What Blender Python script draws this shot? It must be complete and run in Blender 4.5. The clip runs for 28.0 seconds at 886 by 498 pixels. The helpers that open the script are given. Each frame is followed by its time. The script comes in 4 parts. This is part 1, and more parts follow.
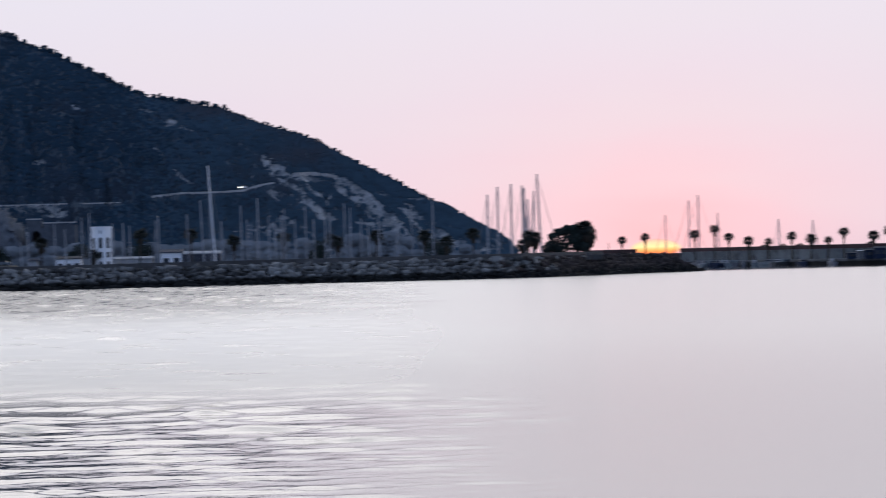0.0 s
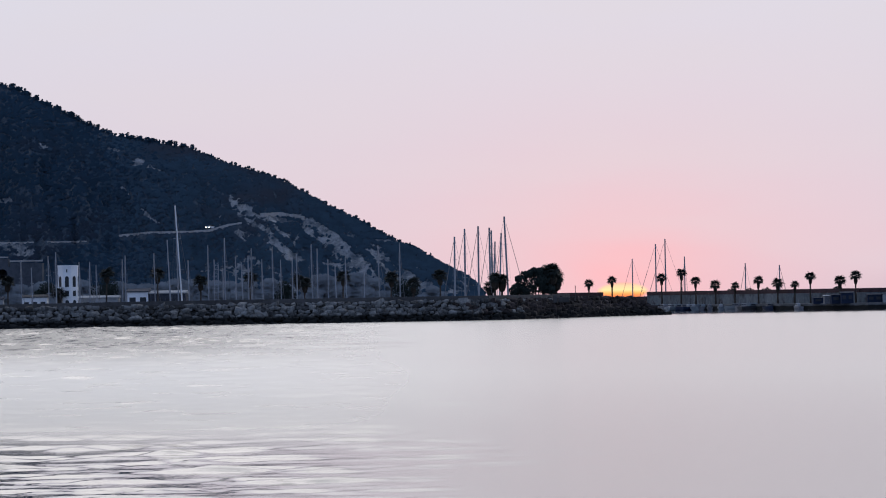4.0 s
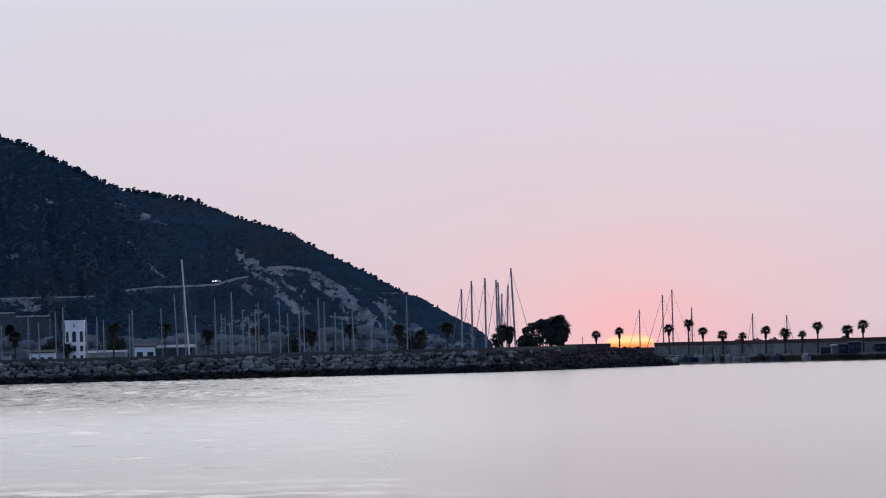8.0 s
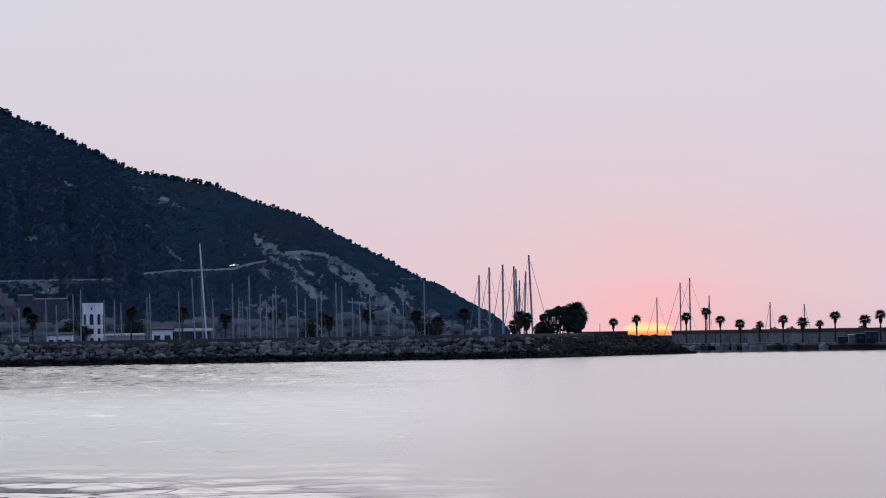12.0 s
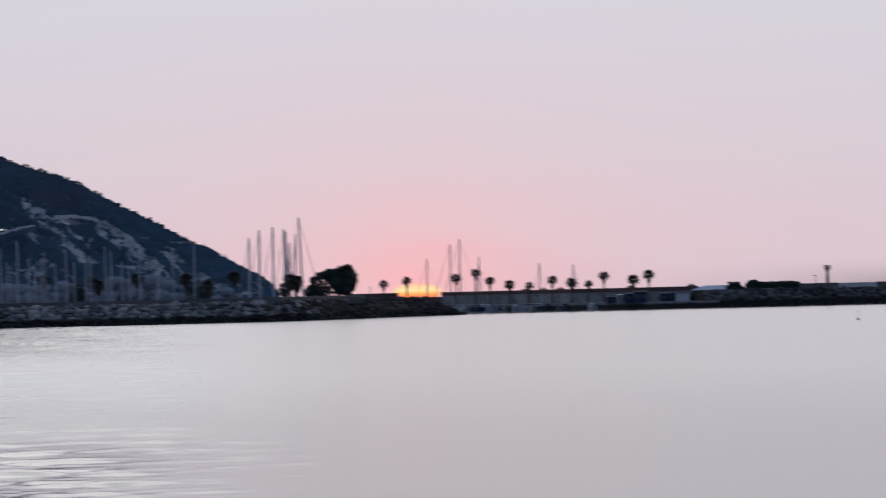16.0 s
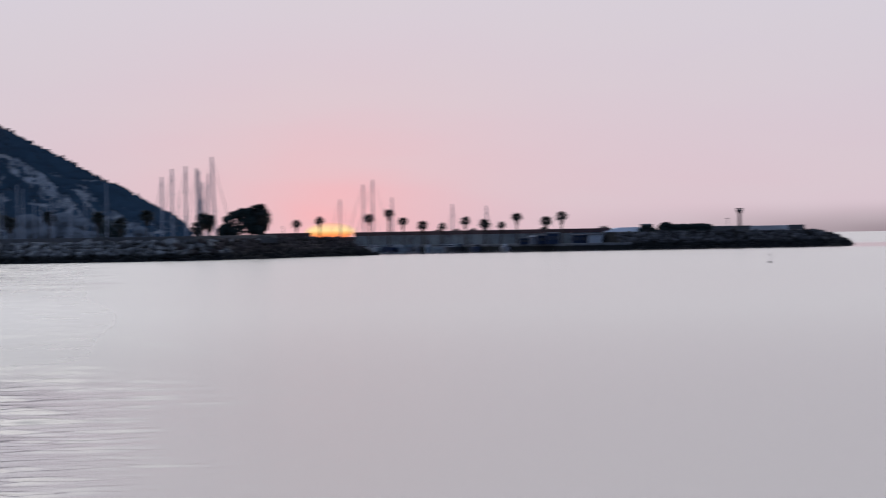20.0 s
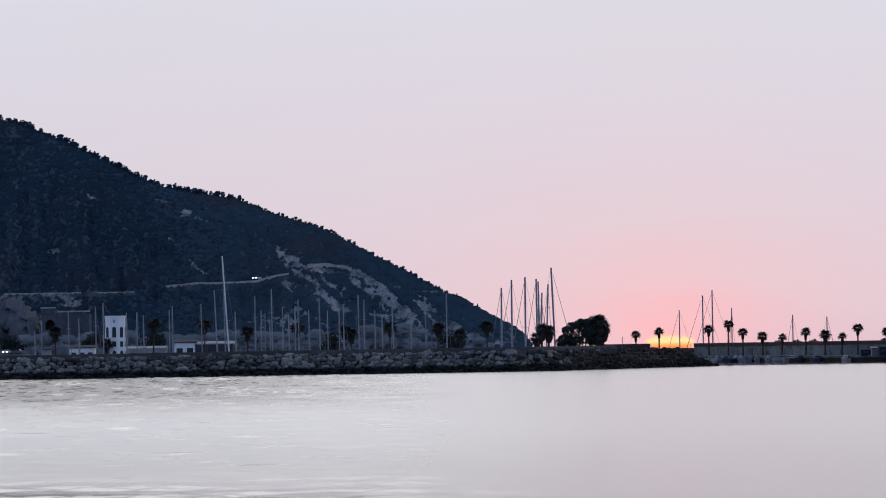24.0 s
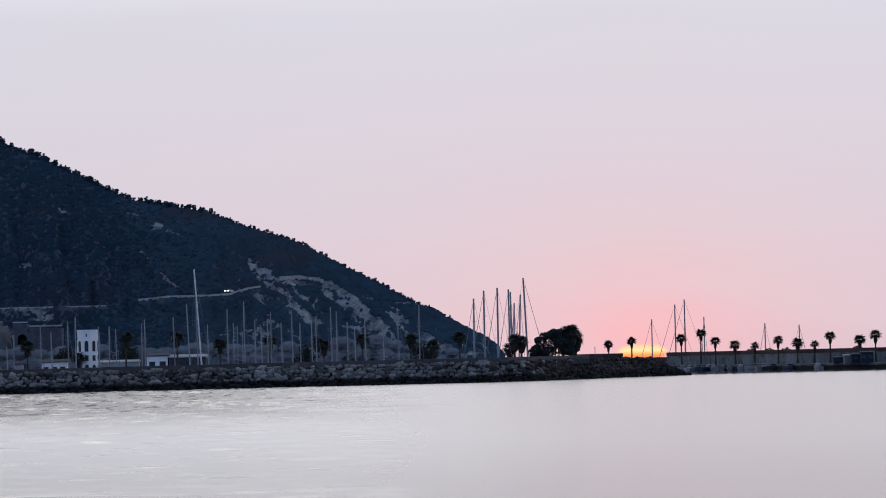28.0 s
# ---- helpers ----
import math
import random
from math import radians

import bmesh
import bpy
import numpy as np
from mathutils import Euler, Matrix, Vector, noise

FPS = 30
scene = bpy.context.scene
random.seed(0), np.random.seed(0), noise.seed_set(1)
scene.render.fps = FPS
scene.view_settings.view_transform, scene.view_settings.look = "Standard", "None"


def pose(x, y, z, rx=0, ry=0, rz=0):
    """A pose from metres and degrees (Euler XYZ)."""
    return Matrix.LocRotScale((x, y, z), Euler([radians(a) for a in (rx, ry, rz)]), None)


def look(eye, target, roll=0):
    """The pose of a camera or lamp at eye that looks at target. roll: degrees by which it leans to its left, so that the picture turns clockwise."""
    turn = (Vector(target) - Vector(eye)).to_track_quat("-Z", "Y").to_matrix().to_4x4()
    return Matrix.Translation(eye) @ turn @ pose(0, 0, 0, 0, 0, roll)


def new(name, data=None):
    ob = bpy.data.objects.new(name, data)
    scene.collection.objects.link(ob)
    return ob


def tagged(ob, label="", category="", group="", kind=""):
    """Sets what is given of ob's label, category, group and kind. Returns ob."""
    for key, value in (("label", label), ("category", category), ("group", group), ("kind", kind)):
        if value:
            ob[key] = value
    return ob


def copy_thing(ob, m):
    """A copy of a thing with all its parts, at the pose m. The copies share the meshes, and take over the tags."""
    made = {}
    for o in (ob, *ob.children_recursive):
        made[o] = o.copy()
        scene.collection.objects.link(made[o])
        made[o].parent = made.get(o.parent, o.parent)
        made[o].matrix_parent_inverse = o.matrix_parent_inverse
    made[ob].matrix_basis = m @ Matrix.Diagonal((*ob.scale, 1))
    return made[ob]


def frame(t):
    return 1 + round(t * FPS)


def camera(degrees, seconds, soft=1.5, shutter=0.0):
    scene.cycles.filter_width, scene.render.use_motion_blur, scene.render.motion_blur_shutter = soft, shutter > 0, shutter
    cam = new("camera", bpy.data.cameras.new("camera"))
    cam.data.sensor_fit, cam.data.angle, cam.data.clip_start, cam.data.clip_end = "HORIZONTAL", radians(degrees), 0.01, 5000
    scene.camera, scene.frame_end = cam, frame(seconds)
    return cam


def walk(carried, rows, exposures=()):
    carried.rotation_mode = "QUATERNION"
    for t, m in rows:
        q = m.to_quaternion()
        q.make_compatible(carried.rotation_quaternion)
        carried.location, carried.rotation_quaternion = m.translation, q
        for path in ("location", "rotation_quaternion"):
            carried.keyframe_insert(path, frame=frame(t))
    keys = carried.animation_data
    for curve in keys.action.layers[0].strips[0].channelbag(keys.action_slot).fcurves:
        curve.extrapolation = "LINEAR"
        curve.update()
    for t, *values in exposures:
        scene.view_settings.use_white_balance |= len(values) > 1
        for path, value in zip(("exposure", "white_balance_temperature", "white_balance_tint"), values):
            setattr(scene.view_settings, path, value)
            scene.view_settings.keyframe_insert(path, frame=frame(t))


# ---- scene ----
import itertools

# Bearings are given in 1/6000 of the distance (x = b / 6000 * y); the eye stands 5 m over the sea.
EYE = 5.0
UNIT = 6000.0

cam = camera(14.89, 28.0, soft=1.0, shutter=0.6)

# seconds, yaw, pitch, roll in degrees; the camera turns where it stands
TURNS_A = [
    (0.0, 0.481, 0.154, 1.464), (0.5, -0.960, 0.143, 1.331), (1.0, -1.513, -0.054, 1.181), (1.5, -1.441, -0.162, 1.140),
    (2.0, -1.158, -0.106, 1.049), (2.5, -0.729, 0.166, 1.166), (3.0, -0.388, 0.414, 1.272), (3.5, -0.155, 0.645, 1.183),
    (5.5, -0.247, 1.394, 0.569), (6.0, -0.324, 1.594, 0.659), (6.5, -0.441, 1.714, 0.846), (7.0, -0.335, 1.786, 1.089),
    (7.5, -0.199, 1.764, 1.260), (8.0, 0.043, 1.733, 1.417), (8.5, 0.179, 1.681, 1.461), (9.0, 0.265, 1.716, 1.372),
    (9.5, 0.256, 1.692, 1.117), (10.0, 0.231, 1.726, 0.964), (10.5, 0.131, 1.662, 0.837), (11.0, 0.125, 1.550, 0.740),
    (11.5, 0.233, 1.491, 0.789),
]
TURNS_B = [
    (13.5, 0.339, 1.708, 1.170), (14.0, 0.076, 1.793, 1.172), (14.5, -0.271, 1.733, 1.258), (15.0, -0.888, 1.461, 1.288),
    (15.5, -1.888, 1.123, 1.328), (16.0, -3.547, 0.792, 1.373), (16.5, -5.241, 0.552, 1.337), (17.0, -7.094, 0.361, 1.275),
    (17.5, -8.320, 0.251, 1.174), (18.0, -8.871, 0.142, 1.142), (18.5, -8.923, -0.005, 1.143), (19.0, -8.314, -0.104, 1.144),
    (19.5, -6.866, -0.196, 1.077), (20.0, -5.019, -0.244, 0.984), (20.5, -2.708, -0.237, 1.026), (21.0, -0.991, -0.133, 0.897),
    (21.5, 0.075, 0.127, 0.808), (22.0, 0.529, 0.511, 0.831), (22.5, 0.618, 0.888, 0.757),
]
TURNS_C = [
    (24.5, 0.716, 1.926, 1.010), (25.0, 0.685, 2.093, 1.101), (25.5, 0.531, 2.162, 1.052), (26.0, 0.411, 2.158, 1.134),
    (26.5, 0.272, 2.067, 1.076), (27.0, 0.178, 1.949, 1.212), (27.5, 0.165, 1.871, 1.311), (28.0, 0.250, 1.902, 1.387),
]
walk(cam, [(t, pose(0, 0, EYE, 90 + pitch, roll, yaw)) for t, yaw, pitch, roll in TURNS_A + TURNS_B + TURNS_C],
     exposures=[(0.0, 0.28), (1.0, 0.12), (3.0, 0.11), (5.5, 0.06), (9.0, 0.02), (15.0, 0.02), (17.0, -0.07), (18.5, -0.10), (19.5, -0.09),
                (20.5, 0.03), (21.5, 0.13), (22.5, 0.13), (24.5, 0.05), (28.0, 0.04)])

# ---- sky and sun ----
SUN_B = 323.0
SUN_AZ = math.atan2(SUN_B, UNIT)          # to the right of straight ahead
world = bpy.data.worlds.new("sky")
scene.world = world
world.use_nodes = True


class Nodes:
    """Short hand for building a node tree."""

    def __init__(self, tree):
        self.tree = tree
        tree.nodes.clear()

    def add(self, kind):
        return self.tree.nodes.new(kind)

    def link(self, a, b):
        self.tree.links.new(a, b)

    def put(self, socket, value):
        if isinstance(value, bpy.types.NodeSocket):
            self.link(value, socket)
        elif isinstance(value, (tuple, list)) and len(value) == 3 and socket.type == "RGBA":
            socket.default_value = (*value, 1)
        else:
            socket.default_value = value

    def math(self, op, a, b=0.0, clamp=False):
        n = self.add("ShaderNodeMath")
        n.operation, n.use_clamp = op, clamp
        self.put(n.inputs[0], a)
        self.put(n.inputs[1], b)
        return n.outputs[0]

    def mix(self, fac, a, b, blend="MIX"):
        n = self.add("ShaderNodeMix")
        n.data_type, n.blend_type = "RGBA", blend
        self.put(n.inputs[0], fac)
        self.put(n.inputs[6], a)
        self.put(n.inputs[7], b)
        return n.outputs[2]

    def ramp(self, fac, stops, ease="LINEAR"):
        n = self.add("ShaderNodeValToRGB")
        n.color_ramp.interpolation = ease
        els = n.color_ramp.elements
        while len(els) < len(stops):
            els.new(0.5)
        for el, (at, col) in zip(els, stops):
            el.position, el.color = at, (*col, 1)
        self.put(n.inputs[0], fac)
        return n.outputs[0]

    def span(self, value, a, b, c=0.0, d=1.0, smooth=True):
        n = self.add("ShaderNodeMapRange")
        n.interpolation_type = "SMOOTHSTEP" if smooth else "LINEAR"
        for i, x in enumerate((value, a, b, c, d)):
            self.put(n.inputs[i], x)
        return n.outputs[0]

    def noise(self, vector, scale, detail=3.0, rough=0.55):
        n = self.add("ShaderNodeTexNoise")
        self.link(vector, n.inputs["Vector"])
        n.inputs["Scale"].default_value, n.inputs["Detail"].default_value, n.inputs["Roughness"].default_value = scale, detail, rough
        return n.outputs["Fac"]

    def stretch(self, vector, x, y, z):
        n = self.add("ShaderNodeMapping")
        self.link(vector, n.inputs[0])
        n.inputs["Scale"].default_value = (x, y, z)
        return n.outputs[0]


k = Nodes(world.node_tree)
way = k.add("ShaderNodeTexCoord").outputs["Generated"]
xyz = k.add("ShaderNodeSeparateXYZ")
k.link(way, xyz.inputs[0])
X, Y, Z = xyz.outputs
# dusk haze: rose at the horizon, grey lavender above, blue overhead
height = k.math("POWER", k.math("MAXIMUM", Z, 0.0), 0.5)
# the bright band from 0.42 to 0.70 is added to lift water and hill
west = k.ramp(height, [(0.0, (0.643, 0.530, 0.609)), (0.12, (0.663, 0.560, 0.639)), (0.22, (0.643, 0.600, 0.690)), (0.32, (0.653, 0.660, 0.751)),
                       (0.42, (1.20, 1.165, 1.185)), (0.56, (1.42, 1.375, 1.395)), (0.70, (1.100, 1.090, 1.130)), (0.84, (0.536, 0.600, 0.710)), (1.0, (0.292, 0.380, 0.558))])
east = k.ramp(height, [(0.0, (0.20, 0.28, 0.47)), (0.35, (0.20, 0.31, 0.58)), (1.0, (0.20, 0.32, 0.61))])
sky = k.mix(k.span(Y, -0.35, 0.75), east, west)
# rosy glow round the sun
to_sun = k.add("ShaderNodeVectorMath")
to_sun.operation = "DISTANCE"
k.link(k.stretch(way, 1, 1, 1.5), to_sun.inputs[0])
to_sun.inputs[1].default_value = (math.sin(SUN_AZ), math.cos(SUN_AZ), 0.004)
glow = k.math("POWER", 2.718, k.math("MULTIPLY", to_sun.outputs["Value"], -34.0))
sky = k.mix(k.math("MULTIPLY", glow, 0.98), sky, (0.97, 0.44, 0.47))
# a bank of grey haze that lies on the sea beyond the harbour mouth
bank = k.math("MULTIPLY", k.span(X, 0.10, 0.25), k.span(Z, -0.001, 0.009, 1.0, 0.0))
sky = k.mix(k.math("MULTIPLY", bank, 0.95), sky, (0.215, 0.19, 0.225))
soft_cloud = k.noise(k.stretch(way, 14, 14, 60), 1.0, 2.0)
sky = k.mix(k.span(soft_cloud, 0.35, 0.7, 0.0, 0.25), sky, (0.66, 0.63, 0.68))
haze = k.add("ShaderNodeBackground")
k.link(sky, haze.inputs[0])
haze.inputs[1].default_value = 1.0
air = k.add("ShaderNodeTexSky")
air.sky_type, air.sun_disc, air.sun_elevation, air.sun_rotation = "NISHITA", False, radians(0.6), SUN_AZ
clear = k.add("ShaderNodeBackground")
k.link(air.outputs[0], clear.inputs[0])
clear.inputs[1].default_value = 0.004
both = k.add("ShaderNodeAddShader")
k.link(haze.outputs[0], both.inputs[0])
k.link(clear.outputs[0], both.inputs[1])
k.link(both.outputs[0], k.add("ShaderNodeOutputWorld").inputs[0])

sun_lamp = new("sun_lamp", bpy.data.lights.new("sun_lamp", "SUN"))
sun_lamp.data.energy, sun_lamp.data.angle, sun_lamp.data.color = 2.0, radians(0.5), (1.0, 0.62, 0.36)
sun_lamp.matrix_world = look((math.sin(SUN_AZ) * 100, math.cos(SUN_AZ) * 100, 0.06), (0, 0, 0))


# ---- materials ----
def surface(name, low, high, rough=0.8, grain=1.0, stain=0.12, bump=0.3, metal=0.0, piece=0.0, wet=None, spots=None, even=0.0):
    """A weathered surface: grain and stains in metres, from low to high in colour; piece: tone that changes from piece to piece."""
    m = bpy.data.materials.new(name)
    m.use_nodes = True
    n = Nodes(m.node_tree)
    geo = n.add("ShaderNodeNewGeometry")
    at = geo.outputs["Position"]
    fine, broad = n.noise(at, 1.0 / grain, 5.0, 0.65), n.noise(at, stain, 3.0)
    tone = n.math("ADD", n.math("MULTIPLY", n.span(fine, 0.3, 0.7), 0.55), n.math("MULTIPLY", n.span(broad, 0.3, 0.7), 0.45))
    if piece:
        rnd = n.add("ShaderNodeObjectInfo").outputs["Random"]
        isl = geo.outputs["Random Per Island"]
        tone = n.math("ADD", tone, n.math("MULTIPLY", n.math("SUBTRACT", n.math("FRACT", n.math("ADD", rnd, isl)), 0.5), piece), True)
    col = n.mix(tone, low, high)
    if spots:
        col = n.mix(n.span(n.noise(at, spots[1], 4.0), 0.52, 0.68), col, spots[0])
    if wet:
        z = n.add("ShaderNodeSeparateXYZ")
        n.link(at, z.inputs[0])
        line = n.math("ADD", z.outputs[2], n.math("MULTIPLY", n.math("SUBTRACT", n.noise(at, 0.35, 3.0), 0.5), 0.6 * wet[1]))
        tide = n.span(line, wet[0], wet[1], 1.0, 0.0)
        col = n.mix(n.math("MULTIPLY", tide, 0.96), col, (0.008, 0.009, 0.009))
    b = n.add("ShaderNodeBsdfPrincipled")
    n.link(col, b.inputs["Base Color"])
    n.put(b.inputs["Roughness"], n.span(fine, 0.2, 0.8, max(rough - 0.1, 0.02), min(rough + 0.1, 1.0)))
    b.inputs["Metallic"].default_value = metal
    b.inputs["Specular IOR Level"].default_value = 0.5 if rough < 0.6 else 0.15
    if bump:
        h = n.add("ShaderNodeBump")
        h.inputs["Strength"].default_value, h.inputs["Distance"].default_value = bump, grain * 0.3
        n.link(fine, h.inputs["Height"])
        n.link(h.outputs[0], b.inputs["Normal"])
    if even:
        # thick leafage takes the light as a whole, not leaf by leaf
        lean = n.add("ShaderNodeMix")
        lean.data_type = "VECTOR"
        lean.inputs[0].default_value = even
        n.link(geo.outputs["Normal"], lean.inputs[4])
        lean.inputs[5].default_value = (0.0, -0.75, 0.65)
        unit = n.add("ShaderNodeVectorMath")
        unit.operation = "NORMALIZE"
        n.link(lean.outputs[1], unit.inputs[0])
        n.link(unit.outputs[0], b.inputs["Normal"])
    n.link(b.outputs[0], n.add("ShaderNodeOutputMaterial").inputs[0])
    return m


ROCK = surface("armour_stone", (0.040, 0.040, 0.040), (0.24, 0.237, 0.225), 0.95, 0.7, 0.1, 0.5, piece=0.85, wet=(1.3, 2.0))
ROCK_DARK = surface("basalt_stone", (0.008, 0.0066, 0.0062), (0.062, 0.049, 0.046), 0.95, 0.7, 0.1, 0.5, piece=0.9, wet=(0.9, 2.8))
ROCK_HEAD = surface("grey_stone", (0.012, 0.0115, 0.012), (0.10, 0.095, 0.093), 0.95, 0.7, 0.1, 0.5, piece=0.9, wet=(1.2, 2.4))
RUBBLE = surface("rubble", (0.012, 0.012, 0.012), (0.04, 0.04, 0.038), 0.95, 0.5, 0.2, 0.6, wet=(1.3, 2.0))
CONCRETE = surface("old_concrete", (0.055, 0.053, 0.052), (0.115, 0.11, 0.106), 0.9, 1.5, 0.08, 0.2, piece=0.25)
PALE_CONCRETE = surface("pale_concrete", (0.30, 0.29, 0.28), (0.46, 0.45, 0.44), 0.9, 1.5, 0.06, 0.2, piece=0.25)
QUAY_STONE = surface("quay_stone", (0.06, 0.062, 0.065), (0.13, 0.132, 0.135), 0.9, 0.8, 0.1, 0.3, piece=0.3, wet=(0.9, 1.2))
HARBOUR_WALL = surface("harbour_wall", (0.085, 0.098, 0.107), (0.20, 0.222, 0.232), 0.9, 1.5, 0.07, 0.3, piece=0.35, spots=((0.075, 0.07, 0.068), 0.25))
CAP = surface("rusty_cap", (0.045, 0.030, 0.032), (0.10, 0.06, 0.06), 0.9, 1.2, 0.1, 0.2)
WHITE = surface("whitewash", (0.76, 0.76, 0.76), (0.88, 0.88, 0.88), 0.8, 2.0, 0.15, 0.1)
GELCOAT = surface("gelcoat", (0.58, 0.59, 0.60), (0.76, 0.77, 0.78), 0.35, 2.0, 0.2, 0.0, piece=0.2)
DULL_HULL = surface("chalky_hull", (0.10, 0.118, 0.13), (0.20, 0.225, 0.24), 0.7, 1.5, 0.3, 0.0, piece=0.4)
NAVY = surface("navy_paint", (0.008, 0.015, 0.034), (0.018, 0.03, 0.062), 0.65, 1.0, 0.3, 0.0)
SPAR = surface("anodised_spar", (0.14, 0.155, 0.18), (0.27, 0.295, 0.33), 0.5, 1.5, 0.1, 0.0, metal=0.0, piece=0.5)
WIRE = surface("rigging", (0.14, 0.14, 0.15), (0.25, 0.25, 0.26), 0.5, 1.0, 0.2, 0.0, metal=0.5)
CANVAS = surface("sail_cover", (0.09, 0.092, 0.10), (0.22, 0.22, 0.23), 0.9, 0.5, 0.2, 0.2, piece=0.6)
DARK_METAL = surface("dark_metal", (0.02, 0.02, 0.022), (0.05, 0.05, 0.055), 0.5, 0.6, 0.3, 0.1)
WINDOW = surface("dark_glass", (0.006, 0.008, 0.012), (0.014, 0.018, 0.024), 0.45, 1.0, 0.2, 0.0)
BARK = surface("bark", (0.035, 0.029, 0.024), (0.09, 0.075, 0.06), 0.95, 0.3, 0.5, 0.5)
THATCH = surface("dead_fronds", (0.022, 0.018, 0.014), (0.055, 0.045, 0.034), 0.95, 0.4, 0.5, 0.5)
FROND = surface("palm_green", (0.013, 0.017, 0.015), (0.032, 0.038, 0.032), 0.7, 0.4, 0.4, 0.1, piece=0.4)
LEAF = surface("leaf_green", (0.012, 0.020, 0.018), (0.034, 0.046, 0.040), 0.8, 0.7, 0.3, 0.0, piece=0.5, even=0.45)
# scrub is paler than the pines: haze towards the sun is in its colour
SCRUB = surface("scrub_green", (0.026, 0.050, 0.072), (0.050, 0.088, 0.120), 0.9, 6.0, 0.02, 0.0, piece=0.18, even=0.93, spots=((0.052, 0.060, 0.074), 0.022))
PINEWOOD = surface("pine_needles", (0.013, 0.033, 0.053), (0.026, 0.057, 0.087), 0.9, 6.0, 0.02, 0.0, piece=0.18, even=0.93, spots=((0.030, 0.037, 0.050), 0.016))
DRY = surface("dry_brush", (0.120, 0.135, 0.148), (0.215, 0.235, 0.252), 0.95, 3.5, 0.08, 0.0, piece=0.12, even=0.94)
ROOF = surface("slate_roof", (0.03, 0.035, 0.05), (0.07, 0.075, 0.09), 0.8, 1.0, 0.2, 0.2)
TARP = surface("pale_canvas", (0.26, 0.27, 0.28), (0.40, 0.41, 0.42), 0.8, 1.0, 0.2, 0.1)
EARTH = surface("dry_earth", (0.08, 0.075, 0.065), (0.17, 0.155, 0.135), 0.95, 2.0, 0.02, 0.3)


def make_water():
    """Sea water under small waves: mirror-like, with a cold dark body."""
    m = bpy.data.materials.new("sea_water")
    m.use_nodes = True
    n = Nodes(m.node_tree)
    spot = n.add("ShaderNodeNewGeometry").outputs["Position"]
    place = n.add("ShaderNodeSeparateXYZ")
    n.link(spot, place.inputs[0])
    side = n.math("DIVIDE", place.outputs[0], n.math("MAXIMUM", place.outputs[1], 1.0))
    # lanes of wind: ruffled water lies in lanes between glassier water
    off = n.math("ADD", place.outputs[1], n.math("MULTIPLY", n.math("SUBTRACT", n.noise(n.stretch(spot, 0.05, 0.012, 1), 1.0, 2.0), 0.5), 50.0))
    lane = n.math("MULTIPLY", n.span(off, 60.0, 260.0), n.span(off, 190.0, 300.0, 1.0, 0.45))
    ruffle = n.span(lane, 0.0, 1.0, 0.18, 0.22, False)
    # a breeze off the hill roughens the inner basin; the lee of the far arm lies smooth
    breeze = n.math("MULTIPLY", n.span(side, -0.09, 0.05, 0.16, 0.0), n.span(off, 105.0, 150.0))
    ruffle = n.math("MULTIPLY", n.math("ADD", ruffle, breeze), n.span(place.outputs[1], 800.0, 930.0, 1.0, 0.2))
    # the open sea outside the moles is ruffled again
    ruffle = n.math("ADD", ruffle, n.span(place.outputs[1], 1070.0, 1300.0, 0.0, 0.16))
    # under the hill the sheet is clean and mirrors the dark slope between the ripples
    edge = n.math("ADD", side, n.math("MULTIPLY", n.math("SUBTRACT", n.noise(n.stretch(spot, 0.09, 0.05, 1), 1.0, 3.0), 0.5), 0.10))
    lee = n.span(edge, -0.085, 0.005, 1.0, 0.0)
    near = n.span(off, 98.0, 135.0, 0.68, 0.0)
    far = n.span(off, 240.0, 420.0, 0.0, 0.64)
    gust = n.span(n.noise(n.stretch(spot, 0.42, 0.045, 1), 1.0, 4.0, 0.6), 0.42, 0.62)
    streak = n.math("MULTIPLY", n.span(n.noise(n.stretch(spot, 0.22, 0.20, 1), 1.0, 2.5), 0.55, 0.70), n.math("MULTIPLY", n.span(off, 125.0, 150.0, 0.0, 0.42), n.span(off, 260.0, 330.0, 1.0, 0.0)))
    clean = n.math("MULTIPLY", lee, n.math("ADD", n.math("ADD", near, streak), n.math("MULTIPLY", far, gust)))
    ruffle = n.math("MULTIPLY", ruffle, n.math("SUBTRACT", 1.0, clean, True))
    chop = n.math("MULTIPLY", n.noise(n.stretch(spot, 2.0, 0.8, 1), 1.0, 3.0, 0.6), n.math("MULTIPLY", n.math("MULTIPLY", lee, near), 0.025))
    ripple = n.math("MULTIPLY", n.noise(n.stretch(spot, 0.8, 1.6, 1), 1.0, 3.0, 0.55), n.span(place.outputs[1], 110.0, 260.0, 0.01, 0.0008))
    bump = n.add("ShaderNodeBump")
    bump.inputs["Distance"].default_value, bump.inputs["Strength"].default_value = 1.0, 1.0
    n.link(n.math("ADD", ripple, chop), bump.inputs["Height"])
    b = n.add("ShaderNodeBsdfPrincipled")
    b.inputs["Base Color"].default_value = (0.035, 0.043, 0.046, 1)
    n.link(ruffle, b.inputs["Roughness"])
    b.inputs["IOR"].default_value = 1.33
    sheen = n.add("ShaderNodeBsdfAnisotropic")
    sheen.inputs["Color"].default_value = (0.93, 0.94, 0.94, 1)
    n.link(ruffle, sheen.inputs["Roughness"])
    for sock in (b.inputs["Normal"], sheen.inputs["Normal"]):
        n.link(bump.outputs[0], sock)
    mix = n.add("ShaderNodeMixShader")
    calm = n.math("MULTIPLY", n.span(side, -0.06, 0.06, 0.58, 0.37), n.span(place.outputs[1], 60.0, 240.0, 0.45, 1.0))
